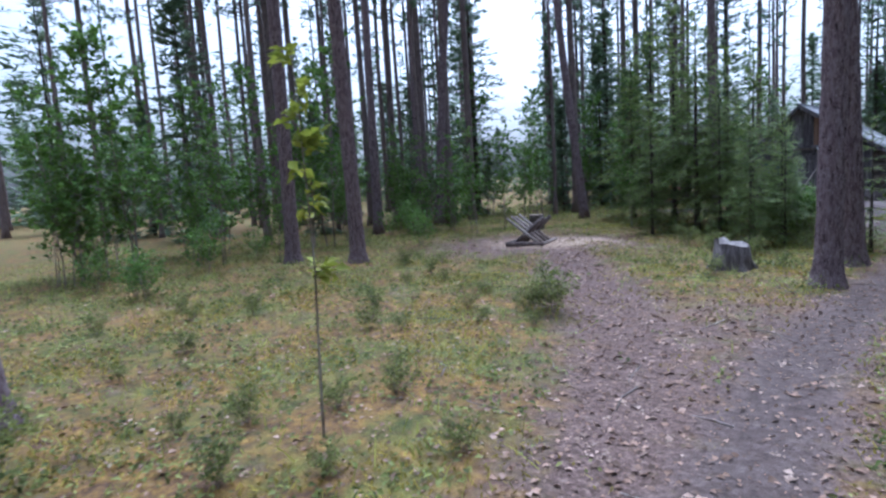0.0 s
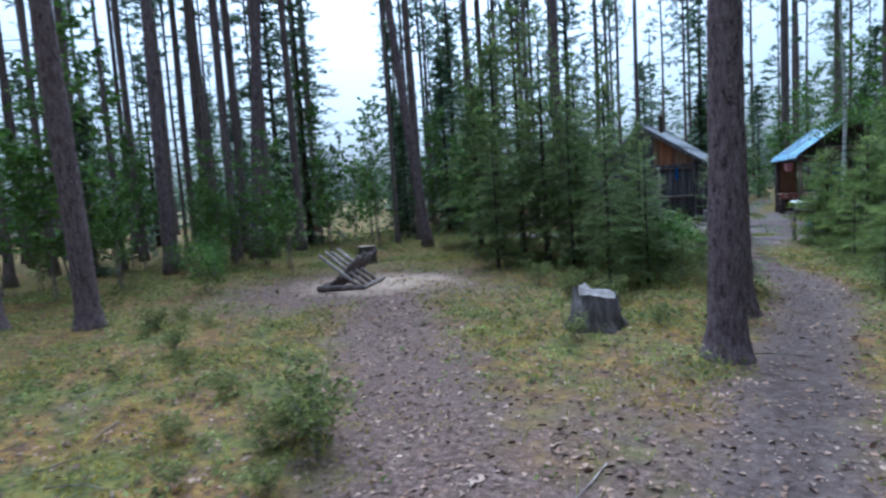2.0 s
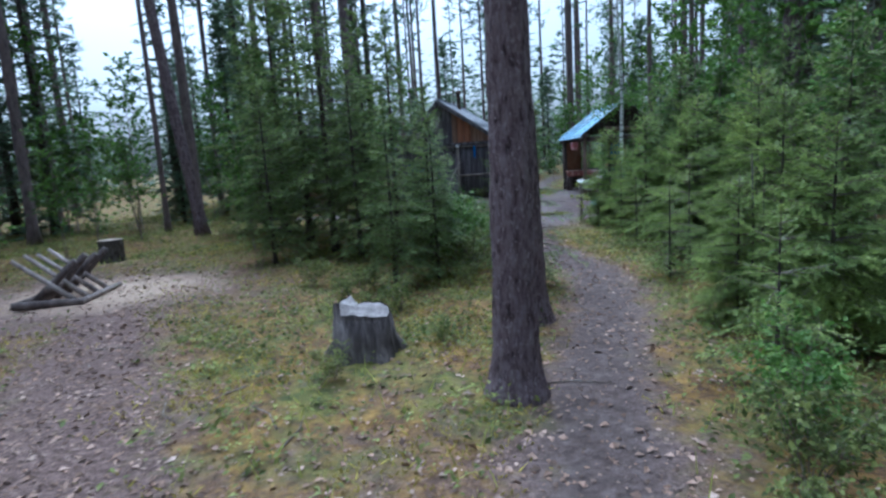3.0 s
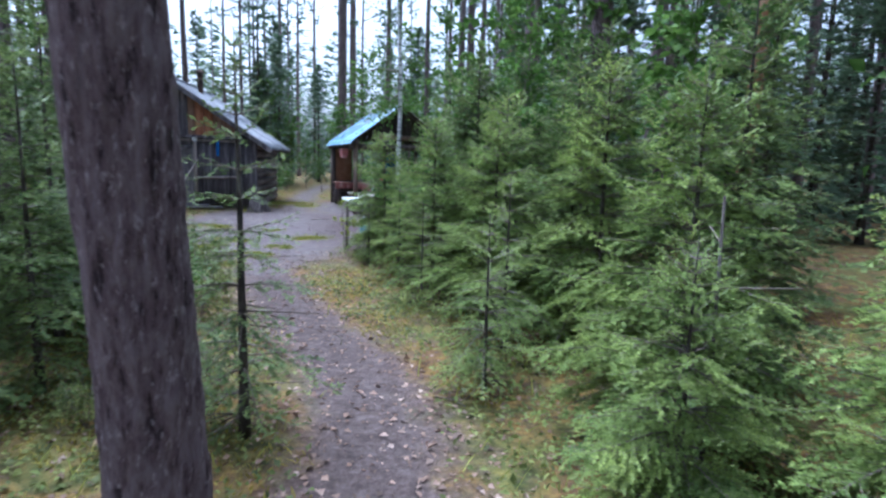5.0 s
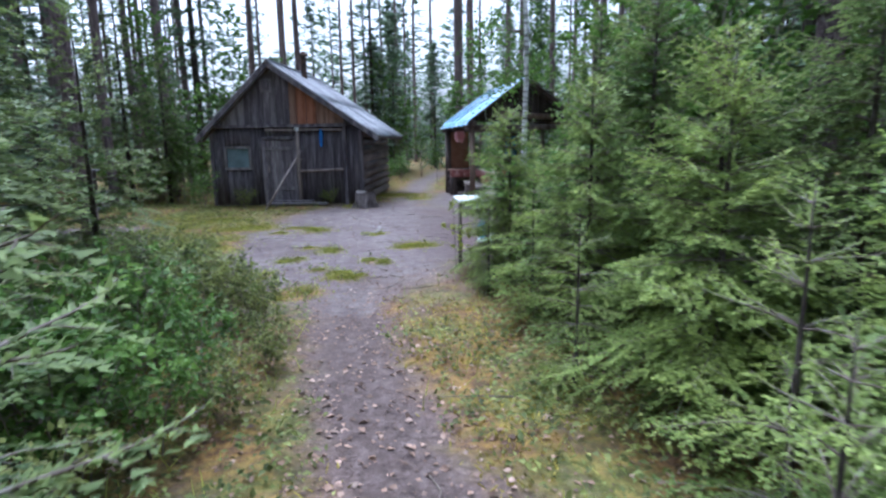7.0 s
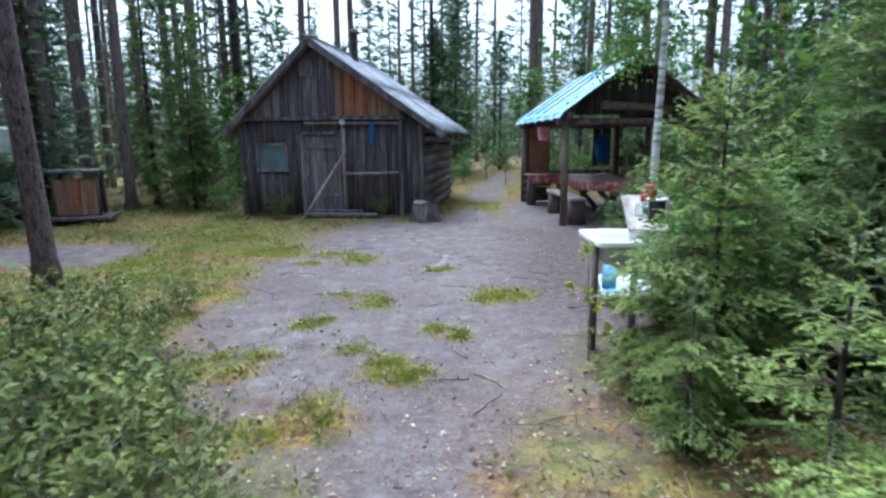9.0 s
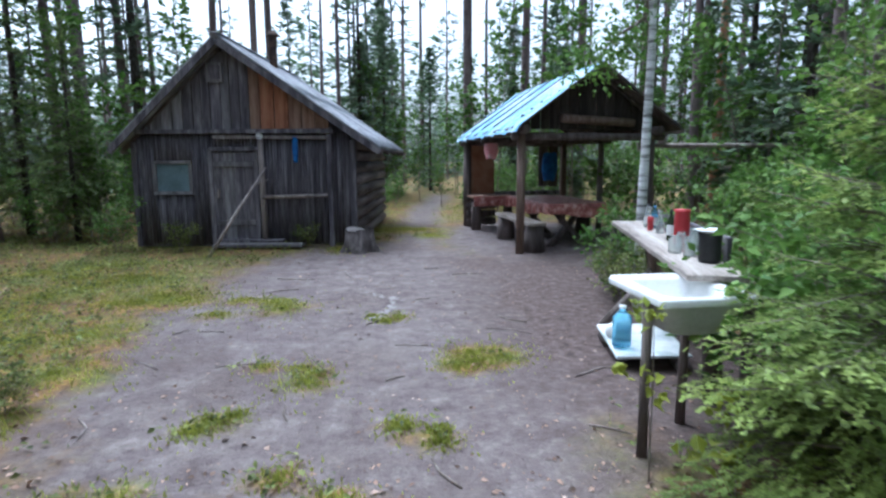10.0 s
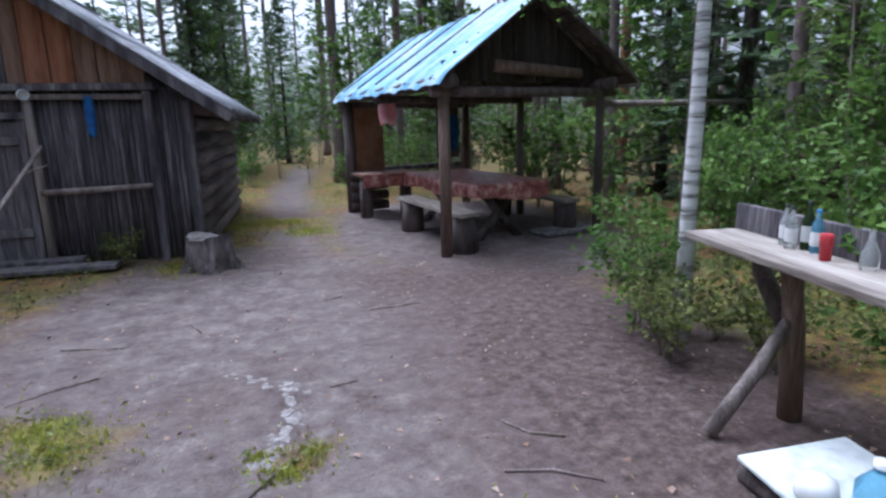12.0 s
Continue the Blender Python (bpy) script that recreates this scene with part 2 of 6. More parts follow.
def thing(name, at, label, category, group="", turn=0.0):
    """An Empty at the base of a thing that parents its parts."""
    ob = new(name)
    ob.empty_display_size = 0.1
    ob.matrix_world = pose(*at, 0, 0, turn)
    return tagged(ob, label, category, group)


def box(bm, size, at=(0, 0, 0), turn=(0, 0, 0), bevel=0.004, jitter=0.0, rng=None):
    """A bevelled block: size in x, y, z, its centre and its turn in degrees."""
    m = pose(*at, *turn) @ Matrix.Diagonal((*size, 1))
    made = bmesh.ops.create_cube(bm, size=1.0, matrix=m)
    if jitter:
        for v in made["verts"]:
            v.co += Vector([rng.uniform(-jitter, jitter) for _ in range(3)])
    if bevel:
        edges = list({e for v in made["verts"] for e in v.link_edges})
        bmesh.ops.bevel(bm, geom=edges, offset=min(bevel, min(size) * 0.3), segments=1, affect="EDGES")


def tube_arrays(points, radii, sides=10, rough=0.0, rng=None, caps=True):
    """Corners and triangles of a tube along points, with an uneven surface."""
    pts = np.array(points, dtype=float)
    verts, faces = [], []
    n = len(pts)
    for i in range(n):
        d = pts[min(i + 1, n - 1)] - pts[max(i - 1, 0)]
        d = d / (np.linalg.norm(d) + 1e-9)
        ref = np.array([1.0, 0, 0]) if abs(d[0]) < 0.8 else np.array([0, 1.0, 0])
        a = np.cross(d, ref)
        a /= np.linalg.norm(a)
        b = np.cross(d, a)
        for k in range(sides):
            t = 2 * math.pi * k / sides
            r = radii[i] * (1 + (rng.uniform(-rough, rough) if rough else 0))
            verts.append(pts[i] + r * (math.cos(t) * a + math.sin(t) * b))
    for i in range(n - 1):
        for k in range(sides):
            q, s = i * sides + k, i * sides + (k + 1) % sides
            faces += [(q, s, s + sides), (q, s + sides, q + sides)]
    if caps:
        for end, row in ((0, 0), (n - 1, (n - 1) * sides)):
            c = len(verts)
            verts.append(pts[end])
            for k in range(sides):
                q, s = row + k, row + (k + 1) % sides
                faces.append((c, q, s) if end else (c, s, q))
    return np.array(verts), np.array(faces)


def tube(name, points, radii, mat, parent=None, sides=10, rough=0.0, seed=1, label="", smooth=True):
    v, f = tube_arrays(points, radii, sides, rough, random.Random(seed))
    return soup(name, v, f, mat, parent, label, smooth)


def lathe(name, profile, mat, parent=None, at=(0, 0, 0), sides=20, label=""):
    """A turned body from (radius, height) pairs."""
    verts, faces = [], []
    for r, z in profile:
        for k in range(sides):
            t = 2 * math.pi * k / sides
            verts.append((at[0] + r * math.cos(t), at[1] + r * math.sin(t), at[2] + z))
    for i in range(len(profile) - 1):
        for k in range(sides):
            q, s = i * sides + k, i * sides + (k + 1) % sides
            faces.append((q, s, s + sides, q + sides))
    return soup(name, verts, faces, mat, parent, label, True)


def joined(chunks):
    vs, fs, base = [], [], 0
    for v, f in chunks:
        if len(v):
            vs.append(v)
            fs.append(np.asarray(f) + base)
            base += len(v)
    return np.concatenate(vs), np.concatenate(fs)


# ---- ground ----
def segment_distance(x, y, a, b):
    ax, ay, bx, by = *a, *b
    t = np.clip(((x - ax) * (bx - ax) + (y - ay) * (by - ay)) / ((bx - ax) ** 2 + (by - ay) ** 2), 0, 1)
    return np.hypot(x - ax - t * (bx - ax), y - ay - t * (by - ay))


FOOTPATH = [(1.6, -16), (1.3, -11), (1.12, -8), (0.98, -6.2), (0.98, -5), (1.12, -3.7), (1.22, -2.3), (1.44, -1), (1.58, 0.4), (1.50, 1.5), (1.20, 2.5), (0.85, 3.8), (0.58, 5.3), (0.5, 7)]
SIDE_TRACK = [(0.9, -8.5), (-0.4, -5.5), (-1.66, -3.7), (-3.2, -1.7), (-4.4, 0.2), (-5.5, 1.6)]
REAR_TRACK = [(0.7, 14), (0.8, 18), (1.0, 22), (2.0, 30)]
PATCH_CENTRES = [(1.05, 8.55, 0.42), (-0.24, 8.35, 0.36), (0.17, 6.75, 0.26), (0.40, 6.35, 0.26), (-0.05, 5.8, 0.36), (0.7, 7.3, 0.2), (-0.5, 7.5, 0.2), (-1.0, 10.25, 0.5), (0.35, 9.75, 0.2), (-0.5, 14.0, 0.45), (-3.1, 11.2, 0.9), (-2.2, 10.4, 0.8), (-2.1, 8.8, 0.7), (-3.0, 9.6, 0.9), (-1.9, 7.4, 0.5), (-3.9, 12.3, 0.9), (0.6, 16.4, 0.8), (-0.9, 6.6, 0.3)]
_patch = random.Random(41)
MOSS_PATCHES = [(x + _patch.uniform(-0.8, 0.8) * r, y + _patch.uniform(-0.7, 0.7) * r, r * _patch.uniform(0.28, 0.62)) for x, y, r in PATCH_CENTRES for _ in range(4)]


def line_distance(x, y, line):
    return np.min([segment_distance(x, y, a, b) for a, b in zip(line, line[1:])], axis=0)


def clearing_distance(x, y):
    """Under one inside the trodden yard before the cabin and the shelter."""
    yard = np.minimum(np.hypot((x - 0.2) / 2.1, (y - 10.2) / 4.9), np.hypot((x - 2.3) / 1.15, (y - 10.2) / 3.4))
    shelter = np.hypot((x - 3.2) / 2.0, (y - 15.2) / 3.4)
    gravel = np.hypot((x + 5.0) / 1.6, (y - 10.4) / 0.8)
    return np.minimum(np.minimum(yard, shelter), gravel)


def earth_mask(x, y):
    m = np.clip(1.35 - line_distance(x, y, FOOTPATH) / 0.34, 0, 0.95)
    m = np.maximum(m, np.clip((1.12 - clearing_distance(x, y)) * 3.2, 0, 1))
    m = np.maximum(m, 0.8 * np.clip(1.3 - line_distance(x, y, REAR_TRACK) / 0.6, 0, 1))
    for px, py, r in MOSS_PATCHES:
        m = m - np.clip(1.5 - np.hypot(x - px, y - py) / r, 0, 1) * 0.9
    return np.clip(m, 0, 1)


def litter_mask(x, y):
    m = np.clip(1.3 - line_distance(x, y, FOOTPATH) / np.where(y < -3, 0.70, 0.50), 0, 0.85)
    m = np.maximum(m, 0.7 * np.clip(1.5 - np.hypot((x - 0.3) / 0.9, (y + 5.6) / 2.4), 0, 1))
    m = np.maximum(m, 0.75 * np.clip(1.4 - np.hypot((x - 0.9) / 1.0, (y - 6.3) / 1.3), 0, 1))
    m = np.maximum(m, np.clip(1.35 - line_distance(x, y, SIDE_TRACK) / 0.75, 0, 1))
    m = np.maximum(m, np.clip(1.4 - np.hypot((x + 5.2) / 2.6, (y - 0.5) / 2.4), 0, 1))
    m = np.maximum(m, 0.75 * np.clip(1.5 - clearing_distance(x, y), 0, 1))
    for px, py, r in MOSS_PATCHES:
        m = m - np.clip(1.5 - np.hypot(x - px, y - py) / r, 0, 1)
    return np.clip(m, 0, 1)


def ground_height(x, y):
    h = 0.03 * np.sin(x * 1.3 + 0.7 * np.sin(y * 0.9)) * np.sin(y * 1.1 + 1.0) + 0.012 * np.sin(x * 4.1 + y * 2.3) * np.sin(y * 3.7 - x)
    flat = np.clip(1.0 - earth_mask(x, y), 0.15, 1)
    return h * flat - 0.012 * (1 - flat)


def make_ground():
    fine_x, fine_y = np.arange(-13, 8.01, 0.14), np.arange(-14, 24.01, 0.14)
    far = np.array([1.5, 4, 9, 18, 35, 70, 150, 400, 1200])
    xs = np.concatenate([(-13 - far)[::-1], fine_x, 8 + far])
    ys = np.concatenate([(-14 - far)[::-1], fine_y, 24 + far])
    gx, gy = np.meshgrid(xs, ys)
    near = (gx > -13.1) & (gx < 8.1) & (gy > -14.1) & (gy < 24.1)
    gz = np.where(near, ground_height(gx, gy), 0.0)
    nx, ny = len(xs), len(ys)
    i = np.arange(nx * ny).reshape(ny, nx)
    quads = np.stack([i[:-1, :-1], i[:-1, 1:], i[1:, 1:], i[1:, :-1]], -1).reshape(-1, 4)
    ob = soup("ground", np.stack([gx, gy, gz], -1).reshape(-1, 3), quads, GROUND, smooth=True)
    spread = np.clip(1.4 - np.hypot((gx + 5.0) / 1.5, (gy - 0.9) / 1.1), 0, 1)
    for name, m in (("earth", earth_mask(gx, gy)), ("litter", litter_mask(gx, gy)), ("sawdust", spread),
                    ("damp", np.maximum(np.clip(1.5 - np.hypot((gx - 2.6) / 1.3, (gy - 9.8) / 3.4), 0, 1), np.where(gy < 5, 0.8, 0.0) * np.clip(1.3 - line_distance(gx, gy, FOOTPATH) / 0.5, 0, 1)))):
        a = ob.data.attributes.new(name, "FLOAT", "POINT")
        a.data.foreach_set("value", m.ravel().astype(np.float32))
    return tagged(ob, "mossy forest floor with leaf litter and trodden earth", "ground", kind="structure")


make_ground()


def zg(x, y):
    return float(ground_height(np.array(float(x)), np.array(float(y))))


# ---- foliage ----
def needles(p0, p1, spacing, length, width, rng):
    """Thin needle triangles set all round the twigs from p0 to p1."""
    p0, p1 = np.asarray(p0), np.asarray(p1)
    span = np.linalg.norm(p1 - p0, axis=1)
    count = np.maximum((span / spacing).astype(int), 2)
    idx = np.repeat(np.arange(len(p0)), count)
    m = len(idx)
    s = rng.random(m)
    d = (p1 - p0)[idx] / (span[idx, None] + 1e-9)
    base = p0[idx] + (p1 - p0)[idx] * s[:, None]
    side = np.cross(d, np.array([0, 0, 1.0]))
    side /= np.linalg.norm(side, axis=1, keepdims=True) + 1e-6
    up = np.cross(side, d)
    # needles comb to both sides and upward
    phi = rng.normal(0, 0.55, m) + np.where(rng.random(m) < 0.5, 0, math.pi)
    out = side * np.cos(phi)[:, None] + up * (np.abs(np.sin(phi)) * 0.8 - 0.05)[:, None]
    way = d * rng.uniform(0.5, 0.9, (m, 1)) + out
    way /= np.linalg.norm(way, axis=1, keepdims=True)
    ln = length * rng.uniform(0.7, 1.15, (m, 1))
    flat = np.cross(way, up + 0.3 * side)
    flat /= np.linalg.norm(flat, axis=1, keepdims=True) + 1e-6
    v = np.stack([base - flat * width / 2, base + flat * width / 2, base + way * ln], 1).reshape(-1, 3)
    return v, np.arange(m * 3).reshape(-1, 3)


def stems(p0, p1, r0, r1):
    """Three-sided stems from p0 to p1, all at once."""
    p0, p1 = np.asarray(p0), np.asarray(p1)
    n = len(p0)
    d = p1 - p0
    d = d / (np.linalg.norm(d, axis=1, keepdims=True) + 1e-9)
    a = np.cross(d, np.array([0.3, 0.2, 1.0]))
    a /= np.linalg.norm(a, axis=1, keepdims=True) + 1e-6
    b = np.cross(d, a)
    rings = []
    for p, r in ((p0, r0), (p1, r1)):
        for k in range(3):
            t = 2 * math.pi * k / 3
            rings.append(p + np.asarray(r).reshape(-1, 1) * (math.cos(t) * a + math.sin(t) * b))
    v = np.stack(rings, 1).reshape(-1, 3)
    f = []
    for k in range(3):
        q = (k + 1) % 3
        f += [[k, q, 3 + q], [k, 3 + q, 3 + k]]
    f = (np.arange(n)[:, None, None] * 6 + np.array(f)[None]).reshape(-1, 3)
    return v, f


def spruce(name, height, reach, seed, needle=(0.0100, 0.021, 0.0155), whorl=0.135, bare=0.06, mat=NEEDLE, twig_gap=0.038, trunk_r=None,
           dead=0, fine=True, shoots=3, per=5, label="", category="tree", group=""):
    """A spruce: tapered trunk, whorls of drooping boughs with side twigs, all set with needles."""
    rng = np.random.default_rng(seed)
    root = thing(name, (0, 0, 0), label, category, group)
    r = trunk_r or height * 0.011 + 0.008
    zs = np.linspace(0, height, 9)
    sway = np.cumsum(rng.normal(0, 0.008 * height / 9, (9, 2)), axis=0)
    line = [(sway[i, 0], sway[i, 1], zs[i] - (0.08 if i == 0 else 0)) for i in range(9)]
    v, f = tube_arrays(line, [r * (1.25 if i == 0 else 1) * (1 - 0.93 * i / 8) for i in range(9)], 8, 0.06, random.Random(seed))
    twigs0, twigs1, st0, st1, sr0, sr1 = [], [], [], [], [], []
    z = height * bare
    while z < height * 0.985:
        rel = z / height
        size = reach * (1 - rel) ** 0.75 * (0.55 + 0.45 * min(1, rel / 0.25)) + 0.04
        for k in range(per if size > 0.12 else 4):
            az = rng.uniform(0, 2 * math.pi)
            ln = size * rng.uniform(0.6, 1.12)
            up0 = 0.55 * rel + 0.02 + rng.normal(0, 0.08)
            droop = (0.78 * (1 - rel) + 0.12) * rng.uniform(0.6, 1.35)
            base = np.array([np.interp(z, zs, sway[:, 0]), np.interp(z, zs, sway[:, 1]), z])
            o = np.array([math.cos(az), math.sin(az), 0])
            side = np.array([-o[1], o[0], 0])
            s = np.linspace(0, 1, 7 if fine else 4)
            pts = base + o * (s * ln)[:, None] + np.array([0, 0, 1.0]) * (ln * (up0 * s - droop * s ** 2 + 0.22 * s ** 4))[:, None] + side * (ln * 0.1 * rng.normal() * s ** 2)[:, None]
            st0 += list(pts[:-1])
            st1 += list(pts[1:])
            rad = (0.004 + 0.007 * ln) * (1 - 0.85 * s)
            sr0 += list(rad[:-1])
            sr1 += list(rad[1:])
            lively = 0.05 if rel > 0.1 else 0.2
            half = len(s) // 5
            twigs0 += list(pts[half:-1])
            twigs1 += list(pts[half + 1:])
            m = max(int(ln * (1 - lively) / twig_gap), 2)
            for j in range(m):
                sj = lively + (1 - lively) * (j + rng.random()) / m
                p = np.array([np.interp(sj, s, pts[:, c]) for c in range(3)])
                tl = ln * (0.5 * (1 - sj) ** 0.8 + 0.08) * rng.uniform(0.55, 1.15)
                w = side * (1 if j % 2 else -1) * 0.75 + o * 0.7
                p2 = p + w * tl + np.array([0, 0, -tl * rng.uniform(0.05, 0.55)])
                mid = (p + p2) / 2 + np.array([0, 0, tl * 0.08])
                twigs0 += [p, mid]
                twigs1 += [mid, p2]
                for q in range(shoots if tl > 0.1 else 0):
                    a = p + (p2 - p) * rng.uniform(0.15, 0.75)
                    w2 = w * 0.7 + o * rng.uniform(-0.1, 0.9) + side * rng.normal(0, 0.5)
                    twigs0.append(a)
                    twigs1.append(a + w2 / np.linalg.norm(w2) * tl * rng.uniform(0.25, 0.5) + np.array([0, 0, -0.12 * tl]))
                if fine:
                    st0 += [p]
                    st1 += [mid]
                    sr0 += [0.0022]
                    sr1 += [0.0012]
        z += whorl * rng.uniform(0.75, 1.2) * (1.0 if rel < 0.7 else 0.8)
    for k in range(dead):
        az, zz, ln = rng.uniform(0, 6.28), rng.uniform(0.1, height * 0.35), reach * rng.uniform(0.3, 0.8)
        p = np.array([0, 0, zz])
        q = p + np.array([math.cos(az) * ln, math.sin(az) * ln, -0.15 * ln])
        st0 += [p]
        st1 += [q]
        sr0 += [0.006]
        sr1 += [0.002]
    soup("trunk", v, f, BARK_SPRUCE, root, smooth=True)
    sv, sf = stems(st0, st1, sr0, sr1)
    tagged(soup("bough", sv, sf, TWIG, root), kind="stuff")
    nv, nf = needles(twigs0, twigs1, *needle, rng)
    tagged(soup("foliage", nv, nf, mat, root), kind="stuff")
    return root


def leaf_faces(at, way, normal, length, width):
    """Folded four-cornered leaves at the given places."""
    way = way / (np.linalg.norm(way, axis=1, keepdims=True) + 1e-6)
    side = np.cross(way, normal)
    side /= np.linalg.norm(side, axis=1, keepdims=True) + 1e-6
    nn = np.cross(side, way)
    ln, w = length.reshape(-1, 1), width.reshape(-1, 1)
    a, c = at, at + way * ln - nn * ln * 0.15
    m = at + way * ln * 0.45
    b, d = m + side * w / 2 + nn * w * 0.18, m - side * w / 2 + nn * w * 0.18
    v = np.stack([a, b, c, d], 1).reshape(-1, 3)
    i = np.arange(len(at))[:, None] * 4
    f = np.concatenate([i + np.array([[0, 1, 2]]), i + np.array([[0, 2, 3]])])
    return v, f


def leafy(name, height, spread, leaves, leaf, seed, mat, stem_count=1, label="", category="bush", group="", low=0.15, stem_r=0.01, bark=TWIG):
    """A sapling or bush: stems, thin branches and folded leaves along them."""
    rng = np.random.default_rng(seed)
    root = thing(name, (0, 0, 0), label, category, group)
    st0, st1, r0, r1, lp, lw = [], [], [], [], [], []
    for k in range(stem_count):
        az = rng.uniform(0, 6.28)
        lean = spread * (0.12 if stem_count == 1 else 0.6) * rng.uniform(0.3, 1)
        h = height * (1 if k == 0 else rng.uniform(0.55, 1))
        s = np.linspace(0, 1, 8)
        o = np.array([math.cos(az), math.sin(az), 0])
        foot = o * (0 if stem_count == 1 else spread * 0.12 * rng.random())
        pts = foot + o * (lean * s ** 1.4)[:, None] + np.array([0, 0, h]) * s[:, None] + np.cumsum(rng.normal(0, 0.012 * h / 2, (8, 3)) * [1, 1, 0], axis=0)
        pts[0, 2] -= 0.04
        st0 += list(pts[:-1])
        st1 += list(pts[1:])
        rad = stem_r * (1 - 0.8 * s)
        r0 += list(rad[:-1])
        r1 += list(rad[1:])
        for j in range(max(int(leaves / stem_count / 9), 3)):
            sj = low + (1 - low) * rng.random() ** 0.8
            p = np.array([np.interp(sj, s, pts[:, c]) for c in range(3)])
            a2 = rng.uniform(0, 6.28)
            bl = spread * (1 - 0.6 * sj) * rng.uniform(0.3, 1.0)
            q = p + np.array([math.cos(a2), math.sin(a2), rng.uniform(0.1, 0.7)]) * bl
            st0 += [p]
            st1 += [q]
            r0 += [stem_r * 0.3]
            r1 += [stem_r * 0.1]
            for i in range(9):
                u = rng.uniform(0.2, 1.05)
                lp.append(p + (q - p) * u + rng.normal(0, 0.02, 3))
                lw.append((q - p) / bl + rng.normal(0, 0.7, 3) + [0, 0, -0.2])
    sv, sf = stems(st0, st1, r0, r1)
    tagged(soup("stem", sv, sf, bark, root), kind="stuff")
    n = len(lp)
    up = rng.normal(0, 0.45, (n, 3)) + [0, 0, 1]
    size = leaf * rng.uniform(0.6, 1.2, n)
    v, f = leaf_faces(np.array(lp), np.array(lw), up, size, size * rng.uniform(0.55, 0.8, n))
    tagged(soup("foliage", v, f, mat, root), kind="stuff")
    return root


def pine_trunk(root, height, radius, seed, lean=(0, 0), sides=20, rows=40, mat=BARK, split=None):
    """A tall pine trunk with flared root and plated, uneven bark; split: height at which the orange bark starts."""
    rng = random.Random(seed)
    zs = [height * (i / (rows - 1)) ** 1.5 for i in range(rows)]
    line, rad = [], []
    for z in zs:
        t = z / height
        line.append((lean[0] * t + 0.02 * math.sin(z * 0.6 + seed), lean[1] * t + 0.02 * math.cos(z * 0.5 + seed), z - (0.12 if z == 0 else 0)))
        rad.append(radius * (1 - 0.62 * t) + radius * 0.55 * math.exp(-z / 0.16))
    v, f = tube_arrays(line, rad, sides, 0.045 if sides < 40 else 0.012, rng)
    if sides >= 40:
        for i, q in enumerate(v[:sides * rows]):
            c = np.array(line[i // sides])
            out = (q - c) * [1, 1, 0]
            size = np.linalg.norm(out) + 1e-6
            k = noise.noise(Vector((q[0] * 22, q[1] * 22, q[2] * 5 + seed))) + 0.5 * noise.noise(Vector((q[0] * 50, q[1] * 50, q[2] * 14)))
            v[i] = q + out / size * (0.009 * k - 0.006 * max(0.0, 0.25 - abs(k)) * 4)
    soup("trunk", v, f, mat, root, smooth=True)
    return line, rad


def pine(name, height, radius, seed, crown=0.6, label="", group="", lean=(0, 0), tufts=True, near=False, mat=BARK_HAZED, spread=1.6, stubs=8):
    """A pine: bare trunk below, limbs with tufts of needles above."""
    rng = np.random.default_rng(seed)
    root = thing(name, (0, 0, 0), label, "tree", group)
    line, rad = pine_trunk(root, height, radius, seed, lean, (72 if seed < 3 else 28) if near else 9, (230 if seed < 3 else 60) if near else 14, mat)
    zs = np.array([p[2] for p in line])
    lx, ly = np.array([p[0] for p in line]), np.array([p[1] for p in line])
    st0, st1, r0, r1, t0, t1 = [], [], [], [], [], []
    for k in range(stubs):
        z = rng.uniform(0.25, crown) * height
        az, ln = rng.uniform(0, 6.28), rng.uniform(0.25, 0.9)
        p = np.array([np.interp(z, zs, lx), np.interp(z, zs, ly), z])
        st0 += [p]
        st1 += [p + np.array([math.cos(az) * ln, math.sin(az) * ln, rng.uniform(-0.3, 0.15) * ln])]
        r0 += [0.014]
        r1 += [0.005]
    if tufts:
        for k in range(34):
            rel = crown + (1 - crown) * rng.random()
            z = rel * height
            ln = spread * (1.15 - (rel - crown) / (1 - crown) * 0.8) * rng.uniform(0.5, 1.1)
            az = rng.uniform(0, 6.28)
            p = np.array([np.interp(z, zs, lx), np.interp(z, zs, ly), z])
            o = np.array([math.cos(az), math.sin(az), rng.uniform(-0.1, 0.5)])
            q = p + o * ln
            st0 += [p]
            st1 += [q]
            r0 += [0.03]
            r1 += [0.01]
            for j in range(7):
                a = p + (q - p) * rng.uniform(0.35, 1.05)
                w = rng.normal(0, 1, 3) + o
                t0.append(a)
                t1.append(a + w / np.linalg.norm(w) * 0.28 * spread / 1.6)
    sv, sf = stems(st0, st1, r0, r1)
    tagged(soup("limb", sv, sf, BARK_SPRUCE, root), kind="stuff")
    if tufts:
        nv, nf = needles(t0, t1, 0.03, 0.22, 0.06, rng)
        tagged(soup("crown", nv, nf, PINE_NEEDLE, root), kind="stuff")
    return root


def put(ob, x, y, turn=0.0, size=1.0, lean=(0, 0)):
    """Sets a thing on the ground."""
    ob.matrix_world = pose(x, y, zg(x, y), lean[0], lean[1], turn)
    ob.scale = (size, size, size)
    return ob


def again(ob, x, y, turn, size):
    c = copy_thing(ob, pose(x, y, zg(x, y), 0, 0, turn))
    c.scale = (size, size, size)
    return c


